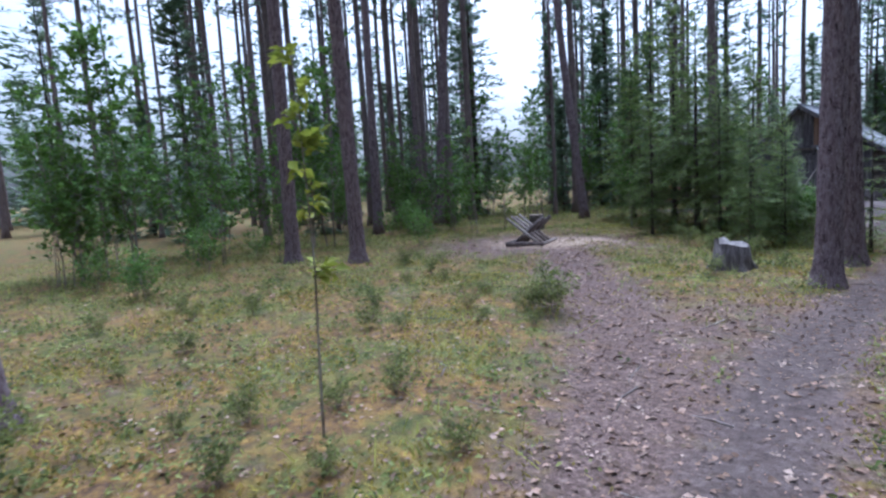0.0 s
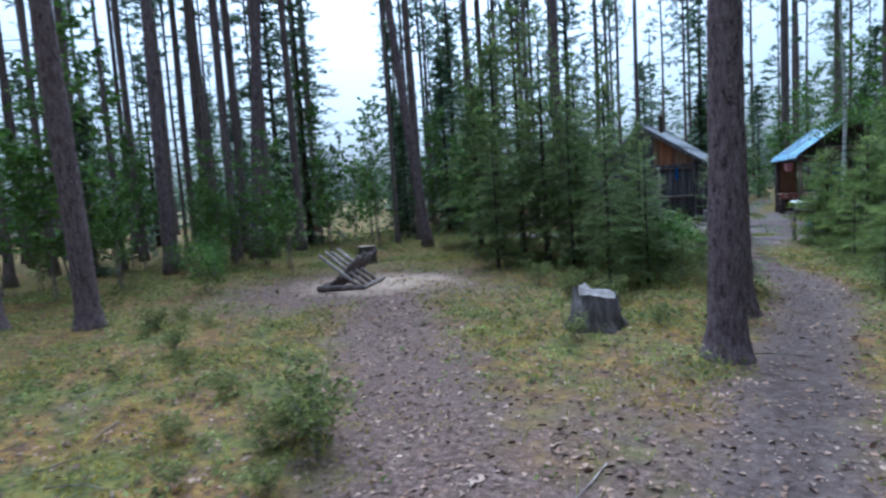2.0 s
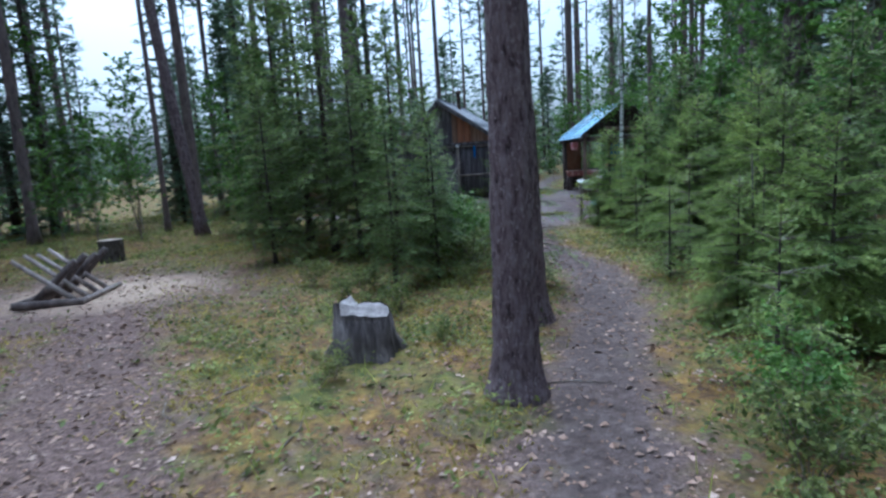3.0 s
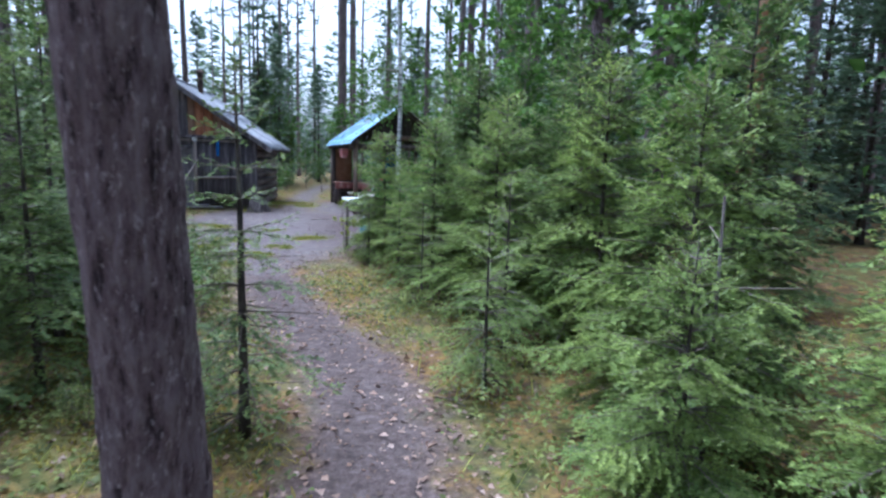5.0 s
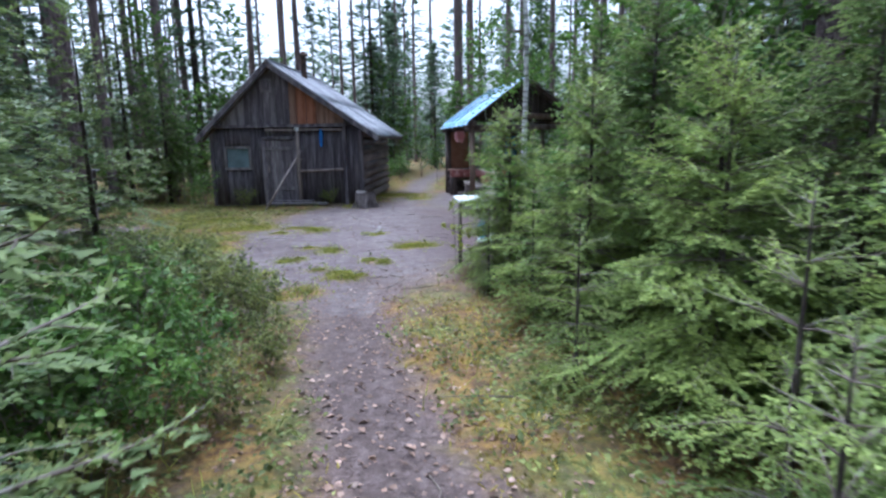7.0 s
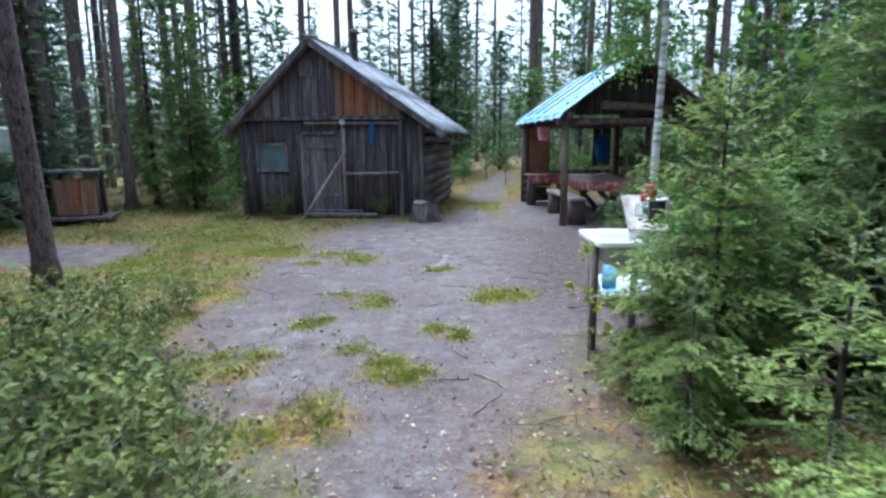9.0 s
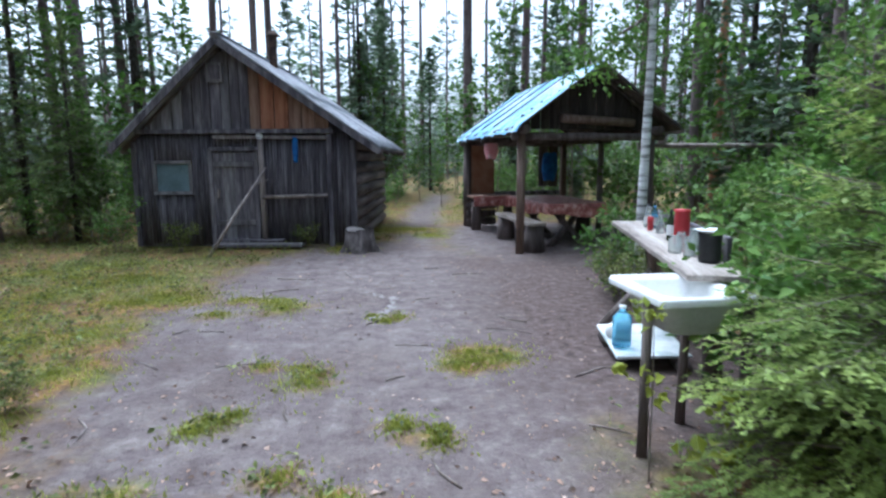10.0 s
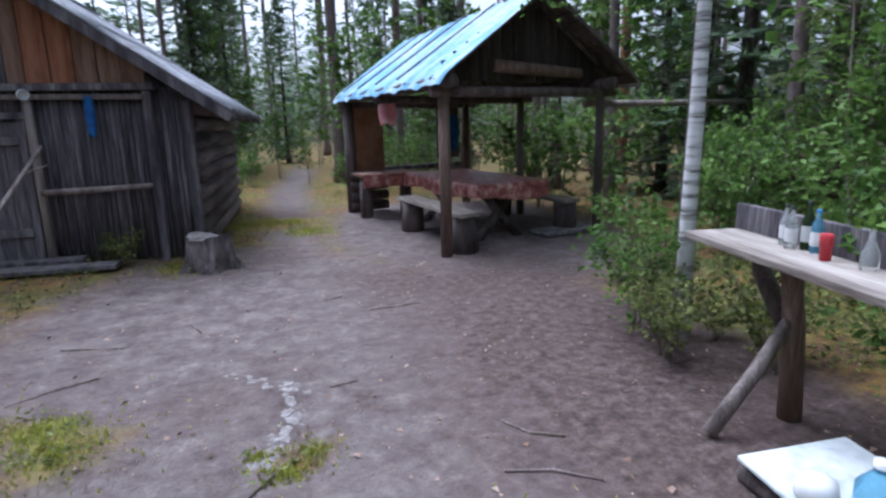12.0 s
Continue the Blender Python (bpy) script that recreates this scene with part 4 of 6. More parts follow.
make_leaning_pole()
hat = lathe("enamel_mug", [(0.0, 0.0), (0.05, 0.0), (0.055, 0.09), (0.05, 0.09), (0.045, 0.01), (0.0, 0.01)], WHITE, None, (0, 0, 0), 16)
hat.matrix_world = pose(-1.93, 14.53, 1.90, 100, 20, 30)
tagged(hat, "white enamel mug hung upside down on the cabin post", "mug")


def make_step():
    s = thing("door_step", (-1.93, 14.24, 0), "worn plank step on short logs at the cabin door", "step", turn=-3)
    board(s, "plank", (1.5, 0.26, 0.05), (0, 0.0, 0.075), PLANK_GREY, 51)
    board(s, "plank", (1.1, 0.22, 0.05), (-0.2, 0.27, 0.11), PLANK_DARK, 52)
    for x in (-0.5, 0.45):
        tube("log_support", [(x, -0.12, 0.02), (x, 0.38, 0.03)], [0.035, 0.04], LOG, s, 8)


make_step()


def make_stump(name, x, y, r, h, seed, label, hollow=False):
    """A weathered stump: flared roots, split bark ribs, an uneven sawn top."""
    rng = random.Random(seed)
    s = thing(name, (x, y, zg(x, y)), label, "stump")
    n = 28
    ribs = [rng.uniform(0.86, 1.12) for _ in range(n)]
    verts, faces = [], []
    levels = [(-0.06, 1.75), (0.03, 1.45), (0.12, 1.15), (0.3 * h / 0.4, 1.02), (0.75 * h, 0.98), (h, 0.96)]
    for z, k in levels:
        for i in range(n):
            a = 2 * math.pi * i / n
            rr = r * (1 + (k - 1) * (0.55 + 0.45 * math.sin(5 * a + seed))) * ribs[i]
            top = 0.03 * math.sin(2 * a + seed) + (0.05 * (1 if (i * 3 // n) % 2 else -1) if hollow else rng.uniform(-0.012, 0.012))
            verts.append((rr * math.cos(a), rr * math.sin(a), z + (top if z == h else 0)))
    for j in range(len(levels) - 1):
        for i in range(n):
            a, b = j * n + i, j * n + (i + 1) % n
            faces.append((a, b, b + n, a + n))
    soup("bark", verts, faces, STUMP_BARK, s)
    verts, faces = [(0, 0, h - 0.02)], []
    for i in range(n):
        a = 2 * math.pi * i / n
        verts.append((r * 0.93 * ribs[i] * math.cos(a), r * 0.93 * ribs[i] * math.sin(a), h - 0.004 + 0.03 * math.sin(2 * a + seed) + (0.05 * (1 if (i * 3 // n) % 2 else -1) if hollow else 0)))
    for i in range(n):
        faces.append((0, 1 + i, 1 + (i + 1) % n))
    soup("cut_top", verts, faces, STUMP_TOP, s)
    return s


STUMP_BARK = material("weathered_stump_wood", [(0.035, 0.028, 0.027), (0.10, 0.082, 0.078), (0.21, 0.18, 0.17)], scale=12, fine=50, stretch=(1, 1, 0.2), bump=0.8)
STUMP_TOP = material("grey_sawn_wood", [(0.11, 0.095, 0.09), (0.22, 0.19, 0.18), (0.34, 0.31, 0.29)], scale=10, fine=60, bump=0.5)
make_stump("stump", -0.22, 14.0, 0.24, 0.36, 3, "weathered grey stump with flared roots on bare earth")
make_stump("stump", -0.55, -1.78, 0.225, 0.40, 5, "dark rotten stump with a split uneven top", hollow=True)


# ---- open shelter ----
SHELTER = Matrix(((0.971, -0.098, 0, 2.35), (0.235, 0.84, 0, 13.50), (0, 0, 1, 0), (0, 0, 0, 1)))


def sp(u, v, z):
    """A place in the shelter: u along its front, v towards its back."""
    return SHELTER @ Vector((u, v, z))


def sbox(name, parent, size, at, mat, seed=1, turn=0.0, jitter=0.004, label=""):
    """A board in the shelter's own slightly skewed plan."""
    bm = bmesh.new()
    box(bm, size, at, (0, turn, 0), 0.005, jitter, random.Random(seed))
    for v in bm.verts:
        v.co = SHELTER @ v.co
    return part(name, bm, mat, parent, label)


def spole(name, parent, a, b, r, mat=LOG, sides=10, seed=1, label=""):
    pts = [sp(*[p + (q - p) * t for p, q in zip(a, b)]) for t in (0, 0.5, 1)]
    return tube(name, pts, [r * 1.05, r, r * 0.95], mat, parent, sides, 0.05, seed, label)


TARP = material("blue_tarpaulin", [(0.05, 0.20, 0.38), (0.14, 0.36, 0.55), (0.36, 0.47, 0.54), (0.56, 0.60, 0.62)], scale=1.9, fine=18, stretch=(0.6, 1.6, 0.6), rough=0.45, bump=0.2)
FIBREBOARD = material("orange_brown_fibreboard", [(0.21, 0.095, 0.055), (0.30, 0.15, 0.09), (0.36, 0.21, 0.14)], scale=3, fine=40, rough=0.8, bump=0.15)
TARRED = wood("old_blackened_board", [(0.022, 0.017, 0.015), (0.05, 0.038, 0.033), (0.095, 0.075, 0.065)])
POST_WOOD = wood("bare_brown_post_wood", [(0.10, 0.065, 0.05), (0.19, 0.13, 0.10), (0.29, 0.22, 0.18)])


def make_shelter():
    s = thing("shelter", tuple(sp(0, 0, 0)), "open log shelter with a gabled roof under blue tarpaulin", "shelter")
    keep = s.matrix_world.copy()
    s.matrix_world = Matrix.Identity(4)
    for u, v, r, mat in ((0, 0, 0.065, POST_WOOD), (2.37, 0.02, 0.055, LOG), (0, 4.75, 0.09, LOG), (2.37, 4.75, 0.08, POST_WOOD), (2.4, 2.4, 0.06, POLE)):
        spole("post", s, (u, v, -0.05), (u, v, 1.95), r, mat, 10, int(u * 10 + v))
    for u in (0, 2.37):
        spole("side_beam", s, (u, -0.3, 1.93), (u, 4.95, 1.93), 0.07, LOG, 9, 5)
    for v in (0.02, 2.4, 4.75):
        spole("tie_beam", s, (-0.15, v, 1.83), (2.6, v, 1.83), 0.06, LOG, 9, 6)
    spole("tie_beam", s, (0.7, 0.02, 2.12), (2.0, 0.02, 2.06), 0.07, POST_WOOD, 9, 9)
    apex, ez = 2.95, 1.96
    eaves = {-1: -0.16, 1: 2.74}
    for side in (-1, 1):
        r0, e0 = Vector((1.25, -0.35, apex)), Vector((eaves[side], -0.35, ez))
        down = e0 - r0
        for v in (0.0, 0.95, 1.9, 2.85, 3.8, 4.75):
            spole("rafter", s, (1.25, v, apex - 0.06), (eaves[side] * 0.97, v, ez - 0.02), 0.035, LOG, 7, int(v * 9))
        for k in range(9):
            t = (k + 0.5) / 9
            p = r0 + down * t
            sbox("roof_board", s, (down.length / 9 - 0.012, 5.35, 0.022), (p.x, 2.32, p.z - 0.02), LOG, k, math.degrees(math.atan2(-down.z, down.x)))
        # felt or tarpaulin over the boards, with ripples and a rough lower edge
        rng = random.Random(8 + side)
        nu, nv = 24, 60
        verts, faces = [], []
        for layer in (0.0, -0.006):
            for j in range(nv + 1):
                for i in range(nu + 1):
                    t, v = i / nu * 1.03, -0.40 + 5.45 * j / nv
                    p = r0 + down * t
                    lift = 0.016 + 0.012 * math.sin(v * 7 + 2 * t) * t + 0.010 * math.sin(14 * v) + rng.uniform(-0.003, 0.003) - (0.03 * max(0, t - 0.97) / 0.03 if t > 0.97 else 0)
                    verts.append(sp(p.x, v, p.z + lift + layer))
        w, k2 = nu + 1, (nu + 1) * (nv + 1)
        for j in range(nv):
            for i in range(nu):
                a = j * w + i
                faces += [(a, a + 1, a + w + 1, a + w), (k2 + a, k2 + a + w, k2 + a + w + 1, k2 + a + 1)]
        soup("roof_cover", verts, faces, TARP if side < 0 else SHEET, s, "rippled blue tarpaulin" if side < 0 else "grey roofing felt", True)
    for v in (0.9, 1.9, 2.9, 3.9):
        spole("roof_batten", s, (1.15, v, apex + 0.0), (-0.24, v + 0.1, ez + 0.055), 0.012, PLANK_DARK, 6, 3)
    # boarded front gable
    for k in range(14):
        u = 0.1 + k * 0.165
        top = apex - 0.05 - (abs(u - 1.25) / (1.55 if u < 1.25 else 1.61)) * (apex - ez)
        if top > 2.0:
            sbox("gable_board", s, (0.155, 0.022, top - 1.95), (u, 0.10 + 0.006 * (k % 2), (top + 1.95) / 2), TARRED, k)
    # partial back wall
    sbox("wall_panel", s, (0.66, 0.02, 1.12), (0.30, 4.72, 1.27), FIBREBOARD, 3, label="orange-brown fibreboard panel")
    for k in range(4):
        spole("wall_log", s, (-0.05, 4.72, 0.1 + k * 0.18), (0.66, 4.72, 0.1 + k * 0.18), 0.09, LOG, 8, k)
    sbox("back_rail", s, (2.4, 0.05, 0.09), (1.2, 4.78, 0.72), PLANK_DARK, 4)
    for u in (1.87, 2.12):
        sbox("back_board", s, (0.235, 0.02, 1.05), (u, 4.80, 1.38), PLANK_DARK if u < 1.5 else LOG, int(u * 50))
    for o in s.children:
        o.matrix_parent_inverse = keep.inverted()
    s.matrix_world = keep
    return s


make_shelter()


def cloth_material():
    mat = material("red_patterned_oilcloth", [(0.20, 0.06, 0.05), (0.42, 0.15, 0.13), (0.68, 0.46, 0.40)], scale=9, fine=26, rough=0.4, bump=0.05, spec=0.4)
    return mat


def make_table():
    t = thing("table", tuple(sp(1.05, 1.7, 0)), "rough plank table on log supports inside the shelter", "table")
    keep = t.matrix_world.copy()
    t.matrix_world = Matrix.Identity(4)
    for k in range(5):
        sbox("top_plank", t, (0.215, 2.9, 0.04), (0.72 + k * 0.22, 1.85, 0.71), PLANK_BROWN, k)
    for v in (0.65, 2.8):
        for a, b in ((0.72, 1.4), (1.4, 0.72)):
            spole("crossed_leg", t, (a, v, -0.03), (b, v, 0.70), 0.055, LOG, 9, int(v * 7 + a))
        sbox("cross_bar", t, (0.8, 0.07, 0.07), (1.06, v, 0.66), LOG, 4)
    for o in t.children:
        o.matrix_parent_inverse = keep.inverted()
    t.matrix_world = keep
    # oilcloth lying on it, with hanging edges
    rng = random.Random(4)
    nu, nv = 30, 60
    u0, u1, v0, v1, drop = 0.60, 1.72, 0.35, 3.35, 0.20
    verts, faces = [], []
    for layer in (0, -0.003):
        for j in range(nv + 1):
            for i in range(nu + 1):
                a, b = (u1 - u0 + 2 * drop) * i / nu - drop, (v1 - v0 + 2 * drop) * j / nv - drop
                oa, ob = max(0, -a, a - (u1 - u0)), max(0, -b, b - (v1 - v0))
                fall = max(oa, ob)
                uu, vv = u0 + min(max(a, 0), u1 - u0), v0 + min(max(b, 0), v1 - v0)
                fold = 0.022 * math.sin(9 * (uu + vv) * 2) * (fall / drop)
                uu += (-1 if a < 0 else 1 if a > u1 - u0 else 0) * (0.012 + fold)
                vv += (-1 if b < 0 else 1 if b > v1 - v0 else 0) * (0.012 + fold)
                verts.append(sp(uu, vv, 0.738 + layer - fall * (1 + 0.18 * math.sin(5 * uu + 3 * vv)) + rng.uniform(-0.002, 0.002)))
    w, k2 = nu + 1, (nu + 1) * (nv + 1)
    for j in range(nv):
        for i in range(nu):
            a = j * w + i
            faces += [(a, a + 1, a + w + 1, a + w), (k2 + a, k2 + a + w, k2 + a + w + 1, k2 + a + 1)]
    tagged(soup("tablecloth", verts, faces, OILCLOTH, smooth=True), "red and pink patterned oilcloth draped over the plank table", "tablecloth")


OILCLOTH = cloth_material()
make_table()


def make_log_bench(u, v0, v1, z, width, label):
    b = thing("log_bench", tuple(sp(u, (v0 + v1) / 2, 0)), label, "bench")
    keep = b.matrix_world.copy()
    b.matrix_world = Matrix.Identity(4)
    sbox("seat_plank", b, (width, v1 - v0, 0.05), (u, (v0 + v1) / 2, z), PLANK_TAN, 6, label="pale worn plank")
    for v in (v0 + 0.2, v1 - 0.3):
        spole("log_block", b, (u, v, -0.04), (u, v, z - 0.028), 0.16, LOG, 14, int(v * 10))
    for o in b.children:
        o.matrix_parent_inverse = keep.inverted()
    b.matrix_world = keep


make_log_bench(0.28, -0.1, 2.4, 0.45, 0.30, "pale plank bench on two upright log blocks")
make_log_bench(2.12, 0.3, 2.9, 0.42, 0.28, "plank bench on log blocks behind the table")


def make_side_shelf():
    s = thing("side_table", tuple(sp(0.35, 3.9, 0)), "low plank side table covered with brown cloth", "table")
    keep = s.matrix_world.copy()
    s.matrix_world = Matrix.Identity(4)
    sbox("top", s, (0.95, 0.8, 0.05), (0.4, 3.95, 0.70), PLANK_BROWN, 2)
    sbox("cloth_edge", s, (0.97, 0.02, 0.2), (0.4, 3.53, 0.62), OILCLOTH, 3)
    for u in (0.05, 0.78):
        spole("log_block", s, (u, 3.95, -0.03), (u, 3.95, 0.675), 0.10, LOG, 10, 3)
    for o in s.children:
        o.matrix_parent_inverse = keep.inverted()
    s.matrix_world = keep


make_side_shelf()
bm = bmesh.new()
box(bm, (0.9, 0.5, 0.05), (2.0, 0.35, 0.035), (0, 0, 0), 0.005, 0.004, random.Random(3))
for v in bm.verts:
    v.co = SHELTER @ v.co
tagged(part("floor_board", bm, PLANK_GREY), "grey boards lying on the earth under the shelter", "boards")
hanging("plastic_bag", tuple(sp(0.02, 2.4, 1.80)), 0.26, 0.30, RED_CLOTH, "faded red plastic bag hanging under the shelter eave", "bag", 0.09, seed=2)
hanging("jacket", tuple(sp(1.98, 4.60, 1.62)), 0.34, 0.62, BLUE_CLOTH, "dark blue jacket hanging on the shelter's rear wall", "jacket", 0.07, seed=6)


def make_rail_pole():
    p = thing("rail_pole", (5.0, 14.3, 0), "long thin horizontal pole fixed from the shelter to trees", "pole")
    tube("pole", [(-0.45, 0, 1.70), (3.0, 0.85, 1.72), (6.6, 1.9, 1.74)], [0.045, 0.04, 0.032], POLE, p, 8, 0.06)
    tube("post", [(6.55, 1.9, -0.05), (6.55, 1.9, 1.78)], [0.06, 0.05], LOG, p, 8)


make_rail_pole()


# ---- wash stand by the path ----
def bottle(name, x, y, z, r, h, mat, label, cap=None, neck=0.35, band=None, category="bottle"):
    b = thing(name, (x, y, z), label, category)
    lathe("glass", [(0, 0), (r * 0.95, 0), (r, 0.01), (r, h * (1 - neck)), (r * 0.75, h * (1 - neck * 0.75)), (r * 0.36, h * (1 - neck * 0.45)), (r * 0.34, h * 0.97), (r * 0.3, h * 0.97), (0, h * 0.97)], mat, b)
    if band:
        lathe("label", [(r * 1.015, h * 0.18), (r * 1.015, h * 0.5)], band, b)
    if cap:
        lathe("cap", [(r * 0.4, h * 0.93), (r * 0.4, h), (0, h)], cap, b)
    return b


def clear(name, tint, rough=0.08, trans=0.85):
    mat = bpy.data.materials.new(name)
    mat.use_nodes = True
    bsdf = mat.node_tree.nodes["Principled BSDF"]
    bsdf.inputs["Base Color"].default_value = (*tint, 1)
    bsdf.inputs["Transmission Weight"].default_value = trans
    bsdf.inputs["Roughness"].default_value = rough
    bsdf.inputs["IOR"].default_value = 1.2
    return mat


CLEAR = clear("clear_glass", (0.86, 0.90, 0.88))
DARK_GLASS = clear("dark_glass", (0.05, 0.07, 0.03), 0.1, 0.5)
BLUE_PLASTIC = clear("blue_clear_plastic", (0.30, 0.62, 0.82), 0.15, 0.75)
PAPER = material("white_paper_label", [(0.60, 0.60, 0.58), (0.78, 0.78, 0.76)], scale=6, rough=0.7, bump=0)
RED_PAINT = material("red_painted_tin", [(0.40, 0.03, 0.04), (0.55, 0.06, 0.07)], scale=5, rough=0.35, bump=0.03)
BLACK_PLASTIC = material("black_plastic", [(0.02, 0.02, 0.022), (0.04, 0.04, 0.042)], scale=5, rough=0.5, bump=0)
BLUE_CAP = material("blue_plastic_cap", [(0.05, 0.18, 0.42), (0.08, 0.26, 0.55)], scale=5, rough=0.4, bump=0)
BIRCH = material("birch_bark", [(0.10, 0.09, 0.085), (0.40, 0.385, 0.37), (0.68, 0.67, 0.66), (0.76, 0.75, 0.74), (0.80, 0.79, 0.78)], scale=8, fine=30, stretch=(0.3, 0.3, 2.6), rough=0.8)


def make_shelf():
    s = thing("shelf_stand", (2.47, 8.62, 0), "long narrow plank shelf on rough log supports", "shelf", turn=-11)
    board(s, "shelf_board", (0.30, 2.70, 0.035), (0, -0.175, 0.87), PLANK_TAN, 61, label="pale worn plank")
    board(s, "back_board", (0.025, 2.3, 0.15), (0.20, 0.1, 0.945), PLANK_DARK, 62, label="grey upright back plank")
    tube("log_leg", [(0.22, 0.72, -0.05), (0.18, 0.70, 0.45), (0.10, 0.66, 0.88)], [0.058, 0.05, 0.045], POST_WOOD, s, 10, 0.08)
    tube("log_leg", [(0.18, 0.70, 0.42), (0.16, 0.95, 0.70), (0.14, 1.0, 0.88)], [0.05, 0.045, 0.04], LOG, s, 9, 0.08)
    tube("log_leg", [(0.2, -0.95, -0.05), (0.12, -0.95, 0.88)], [0.06, 0.05], LOG, s, 9, 0.08)
    tube("brace", [(-0.28, 0.60, 0.02), (-0.02, 0.66, 0.30), (0.17, 0.70, 0.56)], [0.036, 0.034, 0.03], POLE, s, 9, 0.08)
    tube("cross_bearer", [(-0.12, 0.72, 0.855), (0.2, 0.72, 0.855)], [0.025, 0.025], LOG, s, 7)


make_shelf()
SHELF = pose(2.47, 8.62, 0.8885, 0, 0, -11)
for dx, dy, kind in ((0.10, 0.72, "clear"), (0.07, 0.64, "clear"), (0.12, 0.60, "dark"), (0.11, 0.53, "teal"), (0.05, 0.40, "red"), (0.09, 0.22, "pale"), (0.07, -0.20, "dark"), (0.11, -0.28, "dark"), (0.09, -0.38, "teal")):
    p = SHELF @ Vector((dx, dy, 0))
    if kind == "red":
        t = thing("spray_tin", tuple(p), "small red tin with a pink foot on the shelf", "tin")
        lathe("body", [(0, 0), (0.022, 0), (0.023, 0.06), (0.026, 0.06), (0.026, 0.11), (0.022, 0.115), (0, 0.115)], RED_PAINT, t)
    elif kind == "dark":
        bottle("bottle", *p, 0.028, 0.225, DARK_GLASS, "dark glass bottle with a white paper label", BLACK_PLASTIC, 0.42, PAPER)
    elif kind == "pale":
        bottle("bottle", *p, 0.033, 0.165, CLEAR, "squat clear glass flask on the shelf", None, 0.6)
    else:
        bottle("bottle", *p, 0.026, 0.195, CLEAR if kind == "clear" else BLUE_PLASTIC, "clear glass bottle with a white paper label" if kind == "clear" else "pale blue plastic bottle with a label",
               BLACK_PLASTIC if kind == "clear" else BLUE_CAP, 0.42, PAPER)
can = thing("red_tin", tuple(SHELF @ Vector((0.06, -0.54, 0))), "tall red painted tin canister on the shelf", "tin")
lathe("canister", [(0, 0), (0.048, 0), (0.05, 0.01), (0.048, 0.235), (0.05, 0.24)], RED_PAINT, can)
lathe("lid", [(0.052, 0.236), (0.052, 0.25), (0, 0.255)], RED_PAINT, can)
for dx, dy, r, h in ((0.02, -0.70, 0.036, 0.12), (-0.04, -0.80, 0.040, 0.11), (0.07, -0.82, 0.036, 0.16), (0.02, -0.92, 0.038, 0.12), (0.10, -0.94, 0.036, 0.18)):
    j = thing("glass_jar", tuple(SHELF @ Vector((dx, dy, 0))), "empty clear glass jar on the shelf", "jar")
    lathe("jar_body", [(0, 0), (r, 0), (r, h * 0.8), (r * 0.75, h * 0.9), (r * 0.78, h), (r * 0.7, h), (r * 0.93, h * 0.78), (r * 0.93, 0.01), (0, 0.01)], CLEAR, j)
pot = thing("dark_pot", tuple(SHELF @ Vector((0.07, -1.12, 0))), "dark lidded pot with a white plate on top", "pot")
lathe("pot_body", [(0, 0), (0.055, 0), (0.062, 0.02), (0.062, 0.14), (0.066, 0.165)], BLACK_PLASTIC, pot)
lathe("plate", [(0.0, 0.166), (0.045, 0.166), (0.085, 0.182), (0.08, 0.187), (0.044, 0.172), (0, 0.172)], WHITE, pot)


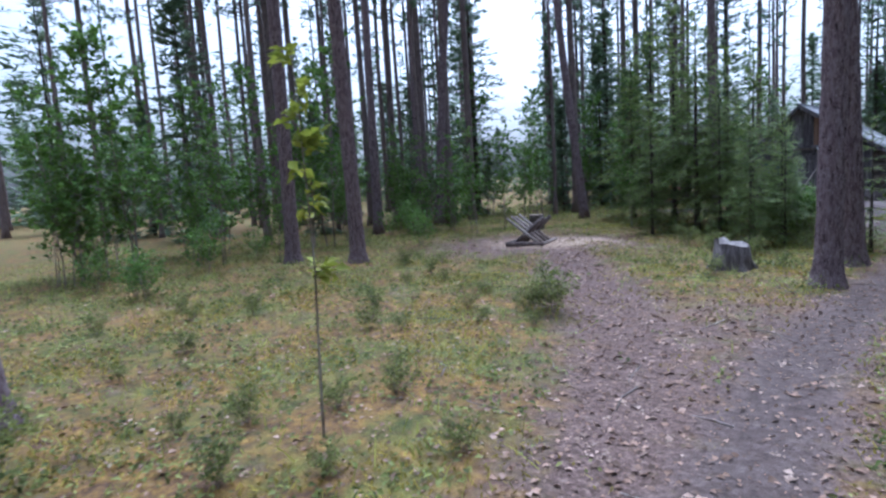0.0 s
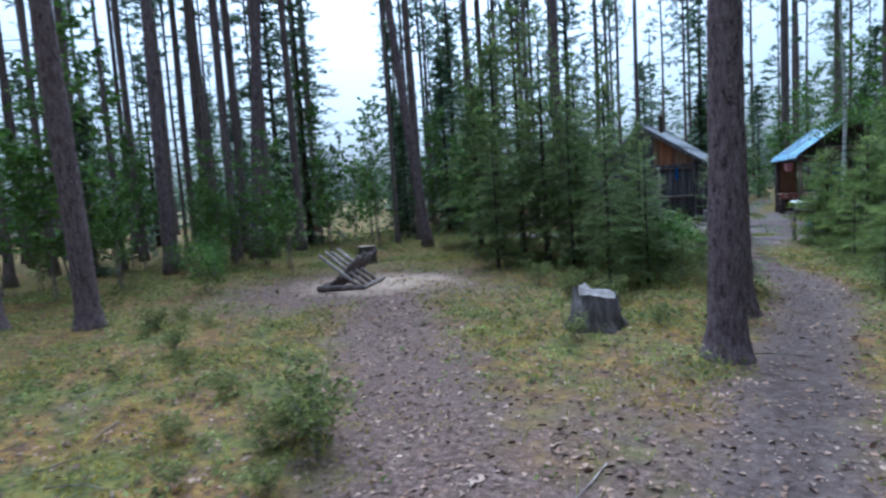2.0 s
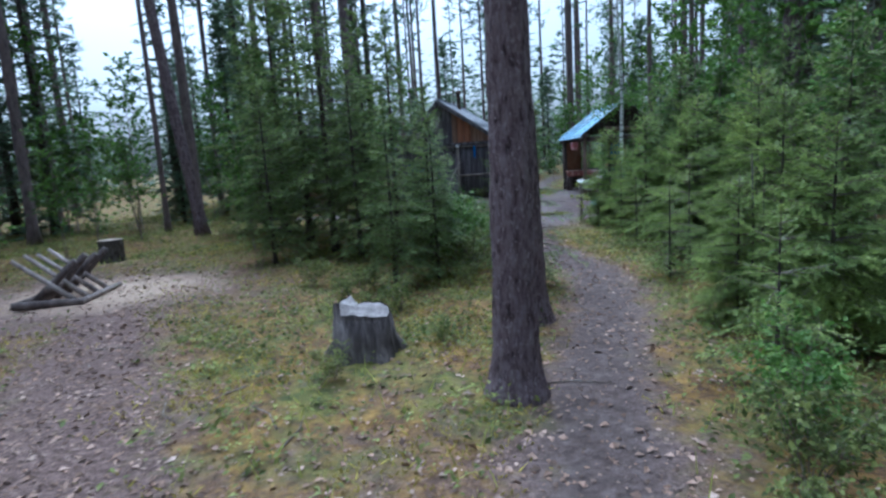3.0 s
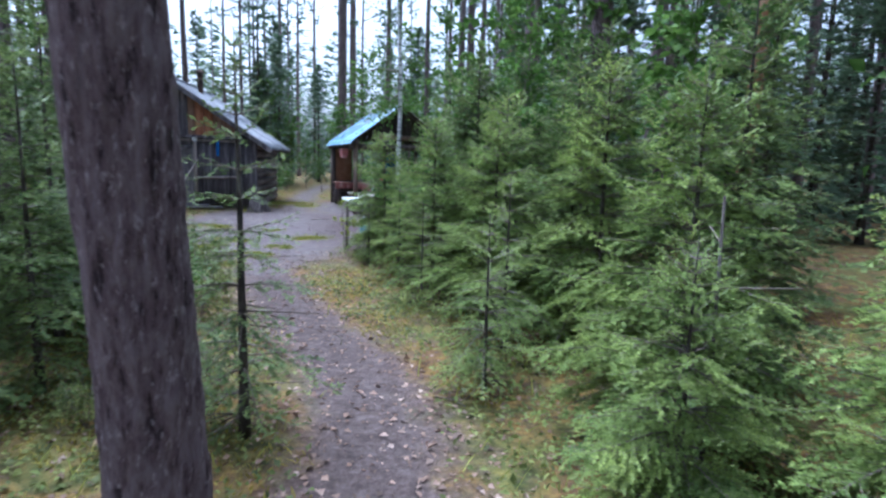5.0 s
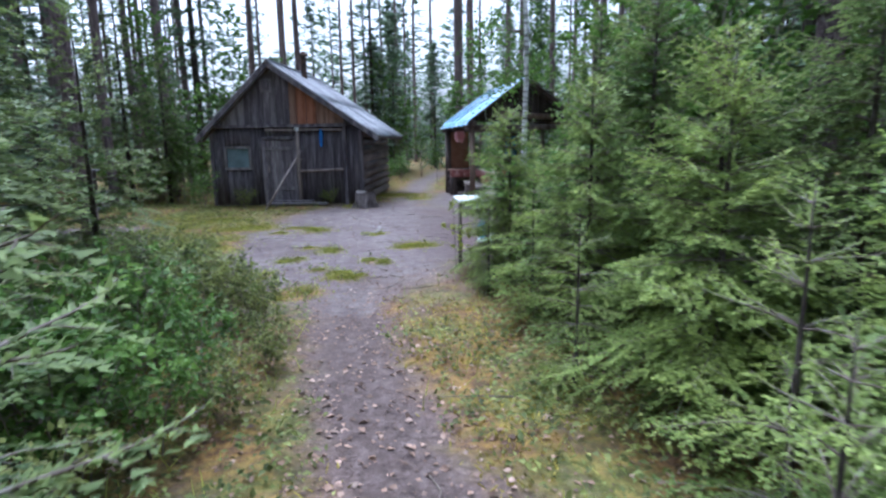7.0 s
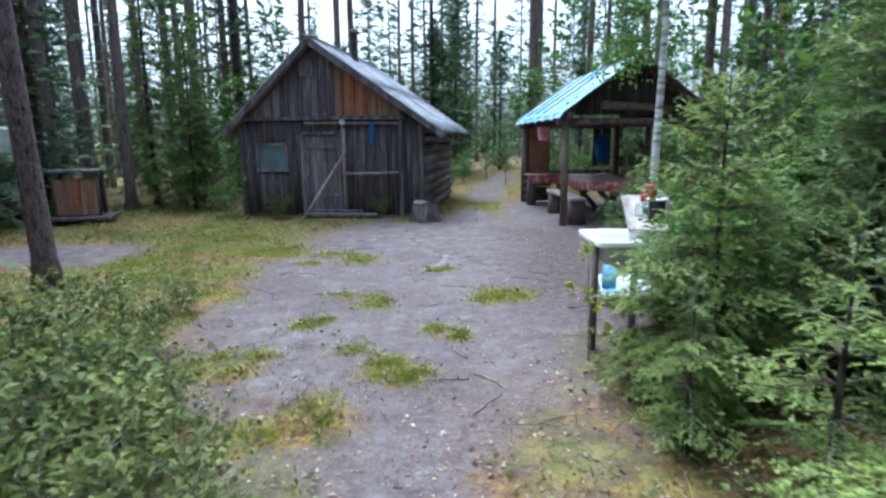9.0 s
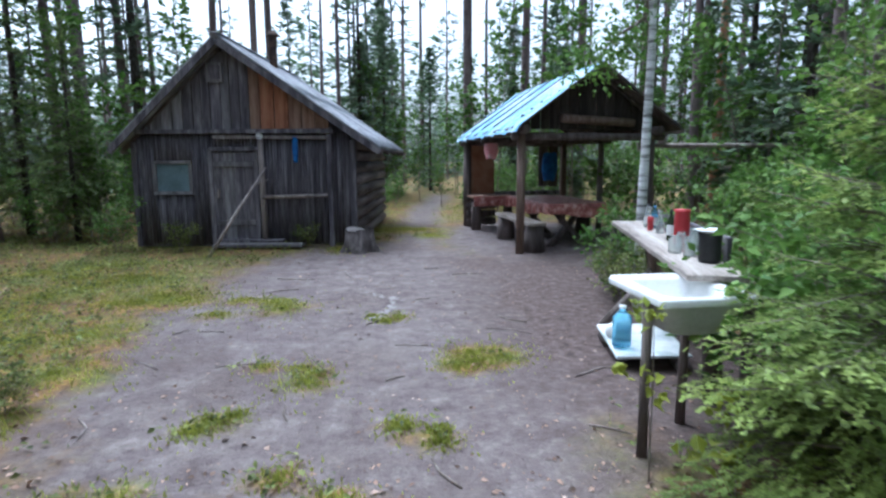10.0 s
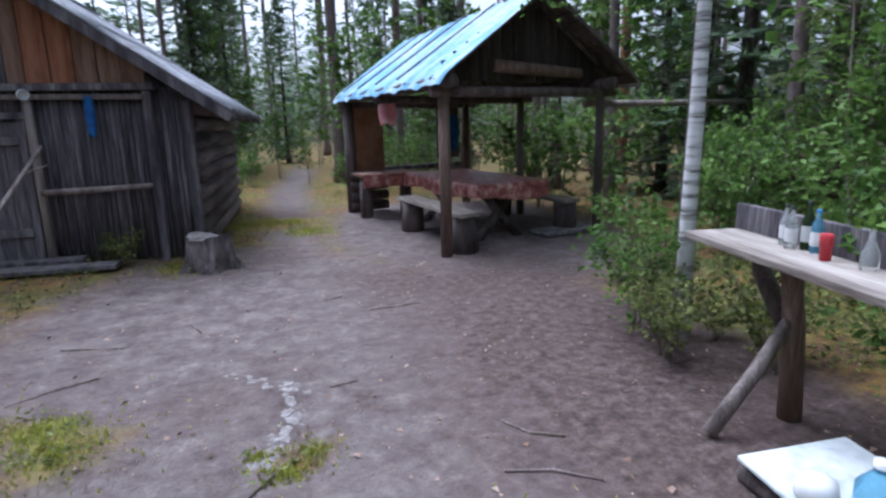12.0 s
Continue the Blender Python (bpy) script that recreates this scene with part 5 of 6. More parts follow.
def make_sink():
    """A rectangular enamel kitchen sink: flat rim, drainer side, deep rounded basin."""
    s = thing("sink", (1.96, 7.10, 0), "chipped white enamel sink standing on rough posts", "sink", turn=5)
    w, d, z = 0.48, 0.60, 0.85

    def ring(cx, cy, hw, hd, r, zz, n=6):
        out = []
        for qx, qy, a0 in ((1, 1, 0), (-1, 1, 90), (-1, -1, 180), (1, -1, 270)):
            for i in range(n + 1):
                a = radians(a0 + 90 * i / n)
                out.append((cx + qx * (hw - r) + r * math.cos(a), cy + qy * (hd - r) + r * math.sin(a), zz))
        return out

    loops = [ring(0, 0, w / 2 - 0.004, d / 2 - 0.004, 0.03, z - 0.04), ring(0, 0, w / 2, d / 2, 0.04, z - 0.012), ring(0, 0, w / 2 - 0.008, d / 2 - 0.008, 0.035, z),
             ring(0.015, -0.02, w / 2 - 0.055, d / 2 - 0.07, 0.06, z - 0.005), ring(0.015, -0.02, w / 2 - 0.066, d / 2 - 0.082, 0.06, z - 0.02), ring(0.015, -0.02, w / 2 - 0.085, d / 2 - 0.10, 0.07, z - 0.16),
             ring(0.015, -0.02, w / 2 - 0.13, d / 2 - 0.15, 0.06, z - 0.19)]
    verts = [v for lp in loops for v in lp]
    n = len(loops[0])
    faces = [(j * n + i, j * n + (i + 1) % n, (j + 1) * n + (i + 1) % n, (j + 1) * n + i) for j in range(len(loops) - 1) for i in range(n)]
    basin = soup("basin", verts, faces, WHITE, s, "chipped white enamel", True)
    bot = loops[-1]
    soup("basin_floor", [(0.015, -0.02, z - 0.192)] + bot, [(0, 1 + i, 1 + (i + 1) % n) for i in range(n)], WHITE, s, smooth=True)
    outer = [ring(0.015, -0.02, w / 2 - 0.045, d / 2 - 0.06, 0.06, z - 0.03), ring(0.015, -0.02, w / 2 - 0.07, d / 2 - 0.085, 0.08, z - 0.18), ring(0.015, -0.02, w / 2 - 0.14, d / 2 - 0.16, 0.06, z - 0.21)]
    verts = [v for lp in outer for v in lp]
    soup("bowl_outside", verts, [(j * n + i, (j + 1) * n + i, (j + 1) * n + (i + 1) % n, j * n + (i + 1) % n) for j in range(2) for i in range(n)], GREY_ENAMEL, s, "dull white underside", True)
    for x, y in ((-0.20, -0.10), (0.21, 0.26), (0.21, -0.26)):
        tube("post", [(x, y, -0.05), (x * 1.0, y, 0.4), (x, y, z - 0.03)], [0.028, 0.025, 0.027], LOG, s, 8, 0.1, seed=int(x * 40 + 60))


GREY_ENAMEL = material("dull_enamel", [(0.42, 0.43, 0.42), (0.60, 0.61, 0.60)], scale=4, rough=0.45, bump=0.05)
make_sink()


def make_tray():
    t = thing("enamel_tray", (2.37, 8.52, 0.05), "dirty white enamel tray lying low under the shelf", "panel", turn=-7)
    board(t, "panel", (0.52, 0.74, 0.02), (0, 0.02, 0.06), WHITE_WORN, 71, (2.0, -2.0, 0), bevel=0.006)
    for x, y in ((-0.2, 0.3), (0.2, -0.3)):
        tube("support", [(x, y - 0.1, -0.02), (x, y + 0.1, -0.02)], [0.05, 0.05], LOG, t, 8)


make_tray()
bottle("water_bottle", 2.16, 8.37, 0.125, 0.068, 0.30, BLUE_PLASTIC, "large blue plastic water bottle with white cap", WHITE, 0.3, category="bottle")
st = lathe("white_bowl", [(0, 0), (0.06, 0), (0.075, 0.03), (0.065, 0.085), (0.03, 0.10), (0, 0.10)], PAPER, None, (0, 0, 0))
st.matrix_world = pose(2.19, 8.60, 0.122)
tagged(st, "small pale round pot on the white panel", "pot")


# ---- clearing with the sawhorse ----
def make_sawhorse():
    """Four crossed pairs of poles one behind another on two side sills, with a heavy sill across the front."""
    s = thing("sawhorse", (-5.22, 0.12, 0), "rough sawhorse of crossed poles on sawdust", "sawhorse", turn=14)
    for k in range(4):
        y = 0.06 + k * 0.27
        tube("crossed_pole", [(0.34, y, 0.0), (0.0, y + 0.02, 0.27), (-0.42, y + 0.03, 0.60 + 0.03 * (k % 2))], [0.036, 0.034, 0.026], POLE, s, 8, 0.06, seed=k)
        tube("crossed_pole", [(-0.30, y + 0.08, 0.0), (0.02, y + 0.09, 0.29), (0.30, y + 0.1, 0.54 + 0.04 * (k % 2))], [0.055, 0.052, 0.045], LOG, s, 8, 0.08, seed=k + 9)
    tube("front_sill", [(-0.43, -0.02, 0.04), (0.0, -0.01, 0.045), (0.43, -0.02, 0.04)], [0.055, 0.05, 0.045], LOG, s, 9, 0.08)
    tube("side_sill", [(0.40, -0.05, 0.045), (0.40, 1.02, 0.05)], [0.042, 0.036], POLE, s, 8)
    tube("side_sill", [(-0.38, 0.0, 0.05), (-0.38, 1.02, 0.05)], [0.045, 0.04], LOG, s, 8)
    tube("long_rail", [(0.0, 0.0, 0.22), (0.0, 1.02, 0.24)], [0.045, 0.04], LOG, s, 8)


make_sawhorse()
tube_block = thing("chopping_block", (-7.0, 3.5, 0), "short round chopping block standing on bare earth", "log")
lathe("bark", [(0.225, -0.02), (0.215, 0.1), (0.21, 0.42)], BARK_SPRUCE, tube_block)
lathe("cut_top", [(0.21, 0.42), (0.0, 0.425)], CUT, tube_block)


# ---- yard corner with the small cupboard ----
def make_cupboard():
    c = thing("yard_cupboard", (-6.85, 13.54, 0), "small brown plank cupboard with a flat dark top", "cupboard", turn=20)
    for x in (-0.36, 0.36):
        for y in (-0.2, 0.2):
            tube("leg", [(x, y, -0.03), (x, y, 1.0)], [0.04, 0.038], LOG, c, 7)
    for k in range(5):
        board(c, "front_board", (0.135, 0.022, 0.66), (-0.28 + 0.14 * k, -0.225, 0.50), PLANK_BROWN if k != 2 else PLANK_ORANGE, 80 + k)
        board(c, "back_board", (0.135, 0.022, 0.66), (-0.28 + 0.14 * k, 0.225, 0.50), PLANK_BROWN, 90 + k)
    board(c, "top", (0.95, 0.62, 0.04), (0, 0, 1.0), PLANK_DARK, 99)
    board(c, "low_shelf", (1.1, 0.8, 0.05), (0.05, -0.1, 0.12), PLANK_DARK, 98)


make_cupboard()
bx = bmesh.new()
box(bx, (0.20, 0.10, 0.27), (0, 0, 0), (0, 0, 0), 0.02)
bxo = part("white_box", bx, WHITE_WORN)
bxo.matrix_world = pose(-3.86, 8.435, 1.56, 0, 8, 12)
tagged(bxo, "small white plastic canister tied to the pine trunk", "box")


# ---- birch by the shelf ----
def make_birch(x, y, height, r, seed, leaves, label, low=0.25):
    b = leafy("birch_tree", height, 1.5, leaves, 0.06, seed, LEAF, 1, label, "tree", low=low, stem_r=0.012, bark=TWIG)
    rng = random.Random(seed)
    pts = [(0.10 * math.sin(i * 0.8 + seed) * i / 6, 0.06 * math.cos(i) * i / 6, height * i / 10 - (0.08 if i == 0 else 0)) for i in range(11)]
    tube("trunk", pts, [r * (1.2 if i == 0 else 1 - 0.085 * i) for i in range(11)], BIRCH, b, 14, 0.04, seed, "white birch bark with dark bands")
    return put(b, x, y, seed * 20)


birch = make_birch(3.08, 10.42, 8.5, 0.056, 4, 2400, "slender white birch with hanging leafy twigs", 0.27)


def hanging_bough(parent, start, end, leaves, radius, seed):
    """A leafy bough of a tree that hangs out from it."""
    rng = np.random.default_rng(seed)
    inv = parent.matrix_world.inverted()
    a, b = np.array(inv @ Vector(start)), np.array(inv @ Vector(end))
    n = leaves
    t = rng.uniform(0.35, 1.05, n)
    at = a + (b - a) * t[:, None] + rng.normal(0, radius * 0.5, (n, 3)) * [1, 1, 0.6]
    size = rng.uniform(0.05, 0.09, n)
    v, f = leaf_faces(at, rng.normal(0, 1, (n, 3)) + [0, 0, -0.4], rng.normal(0, 0.5, (n, 3)) + [0, 0, 1], size, size * 0.7)
    tube("bough", [a, (a + b) / 2 + [0, 0, 0.1], b], [0.02, 0.014, 0.006], TWIG, parent, 6)
    tagged(soup("bough_leaf", v, f, LEAF, parent), kind="stuff")


hanging_bough(birch, (3.06, 10.45, 2.9), (2.75, 11.5, 2.5), 420, 0.42, 3)
hanging_bough(birch, (3.06, 10.45, 3.2), (3.5, 11.7, 2.75), 320, 0.40, 4)
hanging_bough(birch, (3.06, 10.45, 3.4), (2.2, 10.6, 3.3), 260, 0.45, 5)
make_birch(9.5, 9.5, 10, 0.09, 7, 2000, "pale birch in the green wood", 0.2)


# ---- bushes and saplings ----
def scatter_bushes():
    low_l, tall_l = "low leafy green bush on the forest floor", "light green leafy sapling between the trees"
    low = leafy("bush", 0.75, 0.55, 900, 0.055, 21, LEAF_HERB, 7, low_l, "bush", "green bushes", stem_r=0.006)
    mid = leafy("bush", 1.25, 0.72, 720, 0.075, 22, LEAF, 5, "dense green bush with rounded leaves", "bush", "green bushes", stem_r=0.008)
    tall = leafy("sapling", 3.4, 0.85, 800, 0.105, 23, LEAF, 2, tall_l, "tree", "leafy saplings", low=0.3, stem_r=0.016)
    tall2 = leafy("sapling", 5.5, 1.5, 1000, 0.17, 24, LEAF, 2, tall_l, "tree", "leafy saplings", low=0.25, stem_r=0.025)
    seen = set()
    rng = random.Random(5)
    spots = [(low, -0.9, 4.6, 1.1), (low, -0.75, 3.9, 1.0), (mid, -0.35, 3.0, 0.75), (mid, -0.2, 2.2, 0.8), (mid, -0.75, 2.6, 0.9), (low, 0.0, 1.5, 0.8), (low, -1.5, 5.3, 1.0), (low, -1.5, -5.1, 0.75), (low, -1.75, -4.9, 0.5),
             (mid, 2.9, 10.7, 0.8), (low, 2.75, 10.2, 0.8), (mid, 3.3, 11.2, 0.8), (low, 3.3, 9.9, 1.0), (mid, 3.2, 8.9, 0.95), (mid, 3.3, 7.9, 1.15), (mid, 2.75, 6.85, 1.15), (mid, 2.72, 7.35, 1.1), (mid, 2.5, 6.7, 0.9), (low, 2.45, 6.6, 0.8),
             (mid, 4.2, 9.4, 1.2), (mid, 5.0, 10.6, 1.2), (mid, 5.3, 12.2, 1.1), (mid, 4.6, 8.4, 1.2), (mid, 6.2, 13.4, 1.2), (tall, 4.7, 9.6, 0.9), (tall, 5.8, 11.5, 1.0), (tall, 3.7, 8.0, 0.85),
             (low, -2.6, -10.6, 1.0), (low, -1.8, -10.2, 0.8), (low, -3.0, -10.9, 1.0), (low, -1.0, -9.3, 0.4), (mid, -4.2, 14.2, 0.8), (low, -3.2, 14.2, 0.7), (low, -1.15, 14.35, 0.55), (tall, -5.0, 15.6, 0.8),
             (low, -3.3, 7.2, 0.6), (low, -2.6, 6.3, 0.7), (tall, -4.6, 4.4, 0.8), (tall, 0.9, 25.5, 0.9), (tall, 1.6, 23.0, 0.6), (tall2, 3.3, 24.5, 0.8), (tall2, -0.6, 27, 0.9),
             (tall2, 5.0, 6.4, 0.8), (tall2, 4.0, 5.6, 0.75), (tall2, 6.0, 9.0, 0.9), (tall2, -7.8, 12.2, 0.9), (tall2, -6.6, 17.5, 0.9),
             (mid, 2.7, -4.2, 0.7), (mid, 1.95, -7.3, 0.45), (mid, 2.05, -6.5, 0.5), (mid, 2.1, -5.5, 0.5), (mid, 2.0, -4.6, 0.45), (mid, 2.1, -3.2, 0.5), (mid, 2.2, -2.9, 0.55), (low, 2.3, -5.3, 0.9), (low, 2.2, -6.6, 0.9), (low, 2.6, -7.6, 1.0), (low, 2.0, -3.6, 0.7), (mid, 2.9, -6.0, 0.8), (low, 2.4, -8.6, 0.8)]
    spots += [(mid, 0.0, 2.5, 0.62), (mid, -0.35, 2.1, 0.75), (mid, -0.55, 2.9, 0.8), (mid, -0.05, 3.3, 0.55), (mid, -0.45, 3.7, 0.6), (low, 0.05, 4.3, 0.75), (low, -0.3, 4.5, 0.9), (low, 0.2, 2.9, 0.6), (low, 0.25, 3.7, 0.5),
              (low, -0.9, 5.05, 1.0), (low, 1.95, -8.3, 0.7), (low, 1.85, -7.4, 0.6), (low, 1.75, -6.4, 0.6), (low, 1.72, -5.6, 0.55), (low, 1.78, -4.8, 0.6), (low, 2.1, -9.1, 0.8), (low, 1.85, -4.1, 0.5), (low, -1.15, 5.6, 0.9), (low, -0.75, 5.6, 0.6), (low, -1.5, 6.6, 0.8), (low, -1.9, 6.0, 1.0), (low, -2.2, 7.0, 0.8), (low, -1.75, 7.7, 0.45),
              (tall2, 5.9, 3.9, 1.1), (tall2, 4.3, 7.0, 1.0), (tall2, 6.5, 6.0, 1.2), (tall2, 8.0, 2.0, 1.2),
              (tall2, 4.9, 19.6, 1.1), (tall2, 6.2, 18.2, 1.2), (tall2, 3.0, 21.0, 1.0), (tall2, 7.5, 15.6, 1.2), (tall2, 6.6, 12.0, 1.0), (tall2, -4.9, 19.5, 1.0), (tall2, -5.6, 16.2, 0.9)]
    for k in range(22):
        spots.append((rng.choice((tall, tall, tall2)), rng.uniform(-14, -8.5), rng.uniform(-8, 4), rng.uniform(0.5, 0.85)))
    for k in range(26):
        spots.append((rng.choice((tall, tall, tall2)), rng.uniform(-15, -7.8), rng.uniform(-7, 13), rng.uniform(0.7, 1.1)))
    for k in range(10):
        spots.append((mid, rng.uniform(-13, -7.5), rng.uniform(-7.5, 6), rng.uniform(0.6, 1.0)))
    for k in range(28):
        a, d = radians(rng.uniform(-65, 60)), rng.uniform(19, 40)
        spots.append((tall2, 1.0 - d * math.sin(a), 5.0 + d * math.cos(a), rng.uniform(0.8, 1.3)))
    spots += [(low, -1.20, 5.24, 0.80), (low, -0.68, 5.09, 0.75), (low, -0.27, 5.00, 0.60), (low, -1.57, 5.87, 0.60), (low, -1.31, -0.02, 0.50), (low, -0.59, -0.37, 0.50), (low, -2.08, 1.01, 0.55), (low, -1.27, 0.58, 0.50), (low, -0.73, -0.69, 0.45), (low, 0.01, 0.63, 0.40), (low, -1.33, 6.31, 0.60), (mid, -11.36, -6.44, 0.80), (mid, -7.64, -7.04, 0.60), (tall, -11.98, -3.72, 0.80), (tall, -10.38, -7.29, 0.80), (mid, -7.24, -7.06, 0.70), (mid, -9.89, -3.50, 0.60), (low, 3.28, 10.30, 0.45), (low, 3.43, 11.03, 0.60), (low, 3.59, 11.87, 0.55)]
    for k in range(46):
        x, y = rng.uniform(-6, 0.6), rng.uniform(-9.5, -0.5)
        if litter_mask(np.array(x), np.array(y)) < 0.35 and earth_mask(np.array(x), np.array(y)) < 0.2:
            spots.append((low, x, y, rng.uniform(0.2, 0.42)))
    for k in range(26):
        spots.append((mid, rng.uniform(5.0, 12.5), rng.uniform(9, 25), rng.uniform(1.0, 1.7)))
    for k in range(16):
        spots.append((mid, rng.uniform(-12, -5.6), rng.uniform(15, 24), rng.uniform(0.9, 1.5)))
    for k in range(14):
        spots.append((rng.choice((mid, tall)), rng.uniform(2.2, 6), rng.uniform(20, 27), rng.uniform(0.8, 1.2)))
    for k in range(8):
        spots.append((mid, rng.uniform(-1.2, 0.2), rng.uniform(19, 27), rng.uniform(0.6, 1.0)))
    for src, x, y, size in spots:
        if src.name in seen:
            again(src, x, y, rng.uniform(0, 360), size)
        else:
            seen.add(src.name)
            put(src, x, y, rng.uniform(0, 360), size)


scatter_bushes()
put(leafy("sapling", 2.35, 0.22, 150, 0.085, 31, LEAF_YELLOW, 1, "thin young sapling with yellow-green leaves", "tree", low=0.2, stem_r=0.011), -1.02, -8.62, 30)
put(leafy("seedling", 0.5, 0.22, 45, 0.075, 32, LEAF_YELLOW, 2, "bright yellow-green seedling beside the wash stand", "plant", low=0.3, stem_r=0.005), 1.88, 6.35, 10)
put(leafy("seedling", 0.85, 0.25, 60, 0.06, 33, LEAF_YELLOW, 2, "thin yellow-green seedling at the yard's edge", "plant", low=0.3, stem_r=0.006), 1.72, 6.75, 60)
dead = thing("dead_sapling", (2.60, -0.98, 0), "broken dry grey sapling with bare side twigs", "tree")
tube("stem", [(0, 0, -0.05), (0.03, 0.02, 0.7), (0.0, 0.0, 1.42)], [0.010, 0.008, 0.005], BARK_SPRUCE, dead, 6, 0.1)
for k, (dx, dy, z) in enumerate(((0.25, 0.1, 0.75), (-0.2, -0.2, 0.9), (0.12, -0.25, 1.1), (-0.3, 0.15, 0.5), (0.1, 0.2, 1.25))):
    tube("side_twig", [(0.01, 0, z), (dx, dy, z + 0.05)], [0.004, 0.002], TWIG, dead, 4)


# ---- small growth and litter on the ground ----
def spread(n, x0, x1, y0, y1, weight, rng):
    x, y = rng.uniform(x0, x1, n), rng.uniform(y0, y1, n)
    keep = rng.random(n) < weight(x, y)
    return x[keep], y[keep]


def clear_of_buildings(x, y):
    return ~((x > -4.2) & (x < -0.1) & (y > 14.6) & (y < 19.6))


def fallen_leaves():
    rng = np.random.default_rng(12)
    x, y = spread(190000, -9, 4, -11.5, 15, lambda x, y: (0.30 + 0.5 * litter_mask(x, y) * (1 - 0.85 * earth_mask(x, y))) * clear_of_buildings(x, y) * np.where(y > 7, 0.36, 1.0) * np.where((x < -4) | (y > 8), 0.5, 1.0), rng)
    n = len(x)
    at = np.stack([x, y, ground_height(x, y) + rng.uniform(0.003, 0.010, n)], 1)
    way = np.stack([rng.normal(size=n), rng.normal(size=n), rng.normal(0, 0.18, n)], 1)
    up = rng.normal(0, 0.26, (n, 3)) + [0, 0, 1]
    size = np.where(y > 4.5, 0.75, 1.0) * (0.016 + 0.050 * rng.random(n) ** 1.8)
    v, f = leaf_faces(at, way, up, size, size * rng.uniform(0.5, 0.85, n))
    tagged(soup("fallen_leaf_litter", v, f, DEAD_LEAF), "pale and brown fallen leaves strewn over the forest floor", "leaves", kind="stuff")


def ground_herbs():
    rng = np.random.default_rng(13)

    def weight(x, y):
        w = 0.55 + 0.5 * np.sin(x * 1.7 + 1.3 * np.sin(y * 1.1)) * np.sin(y * 1.9 + x)
        w = np.where((x > 1.75) | ((y > -1.5) & (y < 5) & (x > -2.5)), 1.0, w)
        return np.clip(w, 0.12, 1) * (1 - np.clip(litter_mask(x, y) * 1.15, 0, 0.97)) * (1 - np.clip(earth_mask(x, y) * 1.3, 0, 1)) * clear_of_buildings(x, y)

    x, y = spread(42000, -14, 5.5, -11.8, 16, weight, rng)
    per = 6
    n = len(x) * per
    cx, cy = np.repeat(x, per), np.repeat(y, per)
    beside = np.clip(1.6 - line_distance(x, y, FOOTPATH) / 1.1, 0, 1) * (y > -3.5) * (y < 6)
    tall = np.repeat((np.where(x > 1.7, 0.20, 0.085) + 0.07 * beside) * rng.uniform(0.4, 1.3, len(x)), per)
    px, py = cx + rng.normal(0, 0.05, n), cy + rng.normal(0, 0.05, n)
    at = np.stack([px, py, ground_height(px, py) + tall * rng.uniform(0.05, 1.0, n)], 1)
    way = np.stack([rng.normal(size=n), rng.normal(size=n), rng.normal(0.2, 0.4, n)], 1)
    up = rng.normal(0, 0.4, (n, 3)) + [0, 0, 1]
    size = rng.uniform(0.022, 0.060, n)
    v, f = leaf_faces(at, way, up, size, size * rng.uniform(0.45, 0.7, n))
    tagged(soup("low_herbs", v, f, LEAF_HERB), "low green berry herbs covering the forest floor", "herbs", kind="stuff")


def blades(name, x, y, height, width, mat, rng, label, lean=0.5):
    n = len(x)
    base = np.stack([x, y, ground_height(x, y) - 0.005], 1)
    a = rng.uniform(0, 6.28, n)
    side = np.stack([np.cos(a), np.sin(a), 0 * a], 1) * (width / 2)
    h = height * rng.uniform(0.5, 1.2, n)
    tip = base + np.stack([rng.normal(0, lean, n) * h, rng.normal(0, lean, n) * h, h], 1)
    mid = base * 0.5 + tip * 0.5 + np.stack([0 * h, 0 * h, h * 0.12], 1)
    v = np.stack([base - side, base + side, mid + side * 0.8, mid - side * 0.8, tip], 1).reshape(-1, 3)
    i = np.arange(n)[:, None] * 5
    f = np.concatenate([i + np.array([[0, 1, 2]]), i + np.array([[0, 2, 3]]), i + np.array([[3, 2, 4]])])
    return tagged(soup(name, v, f, mat), label, "grass" if "grass" in name else "moss", kind="stuff")


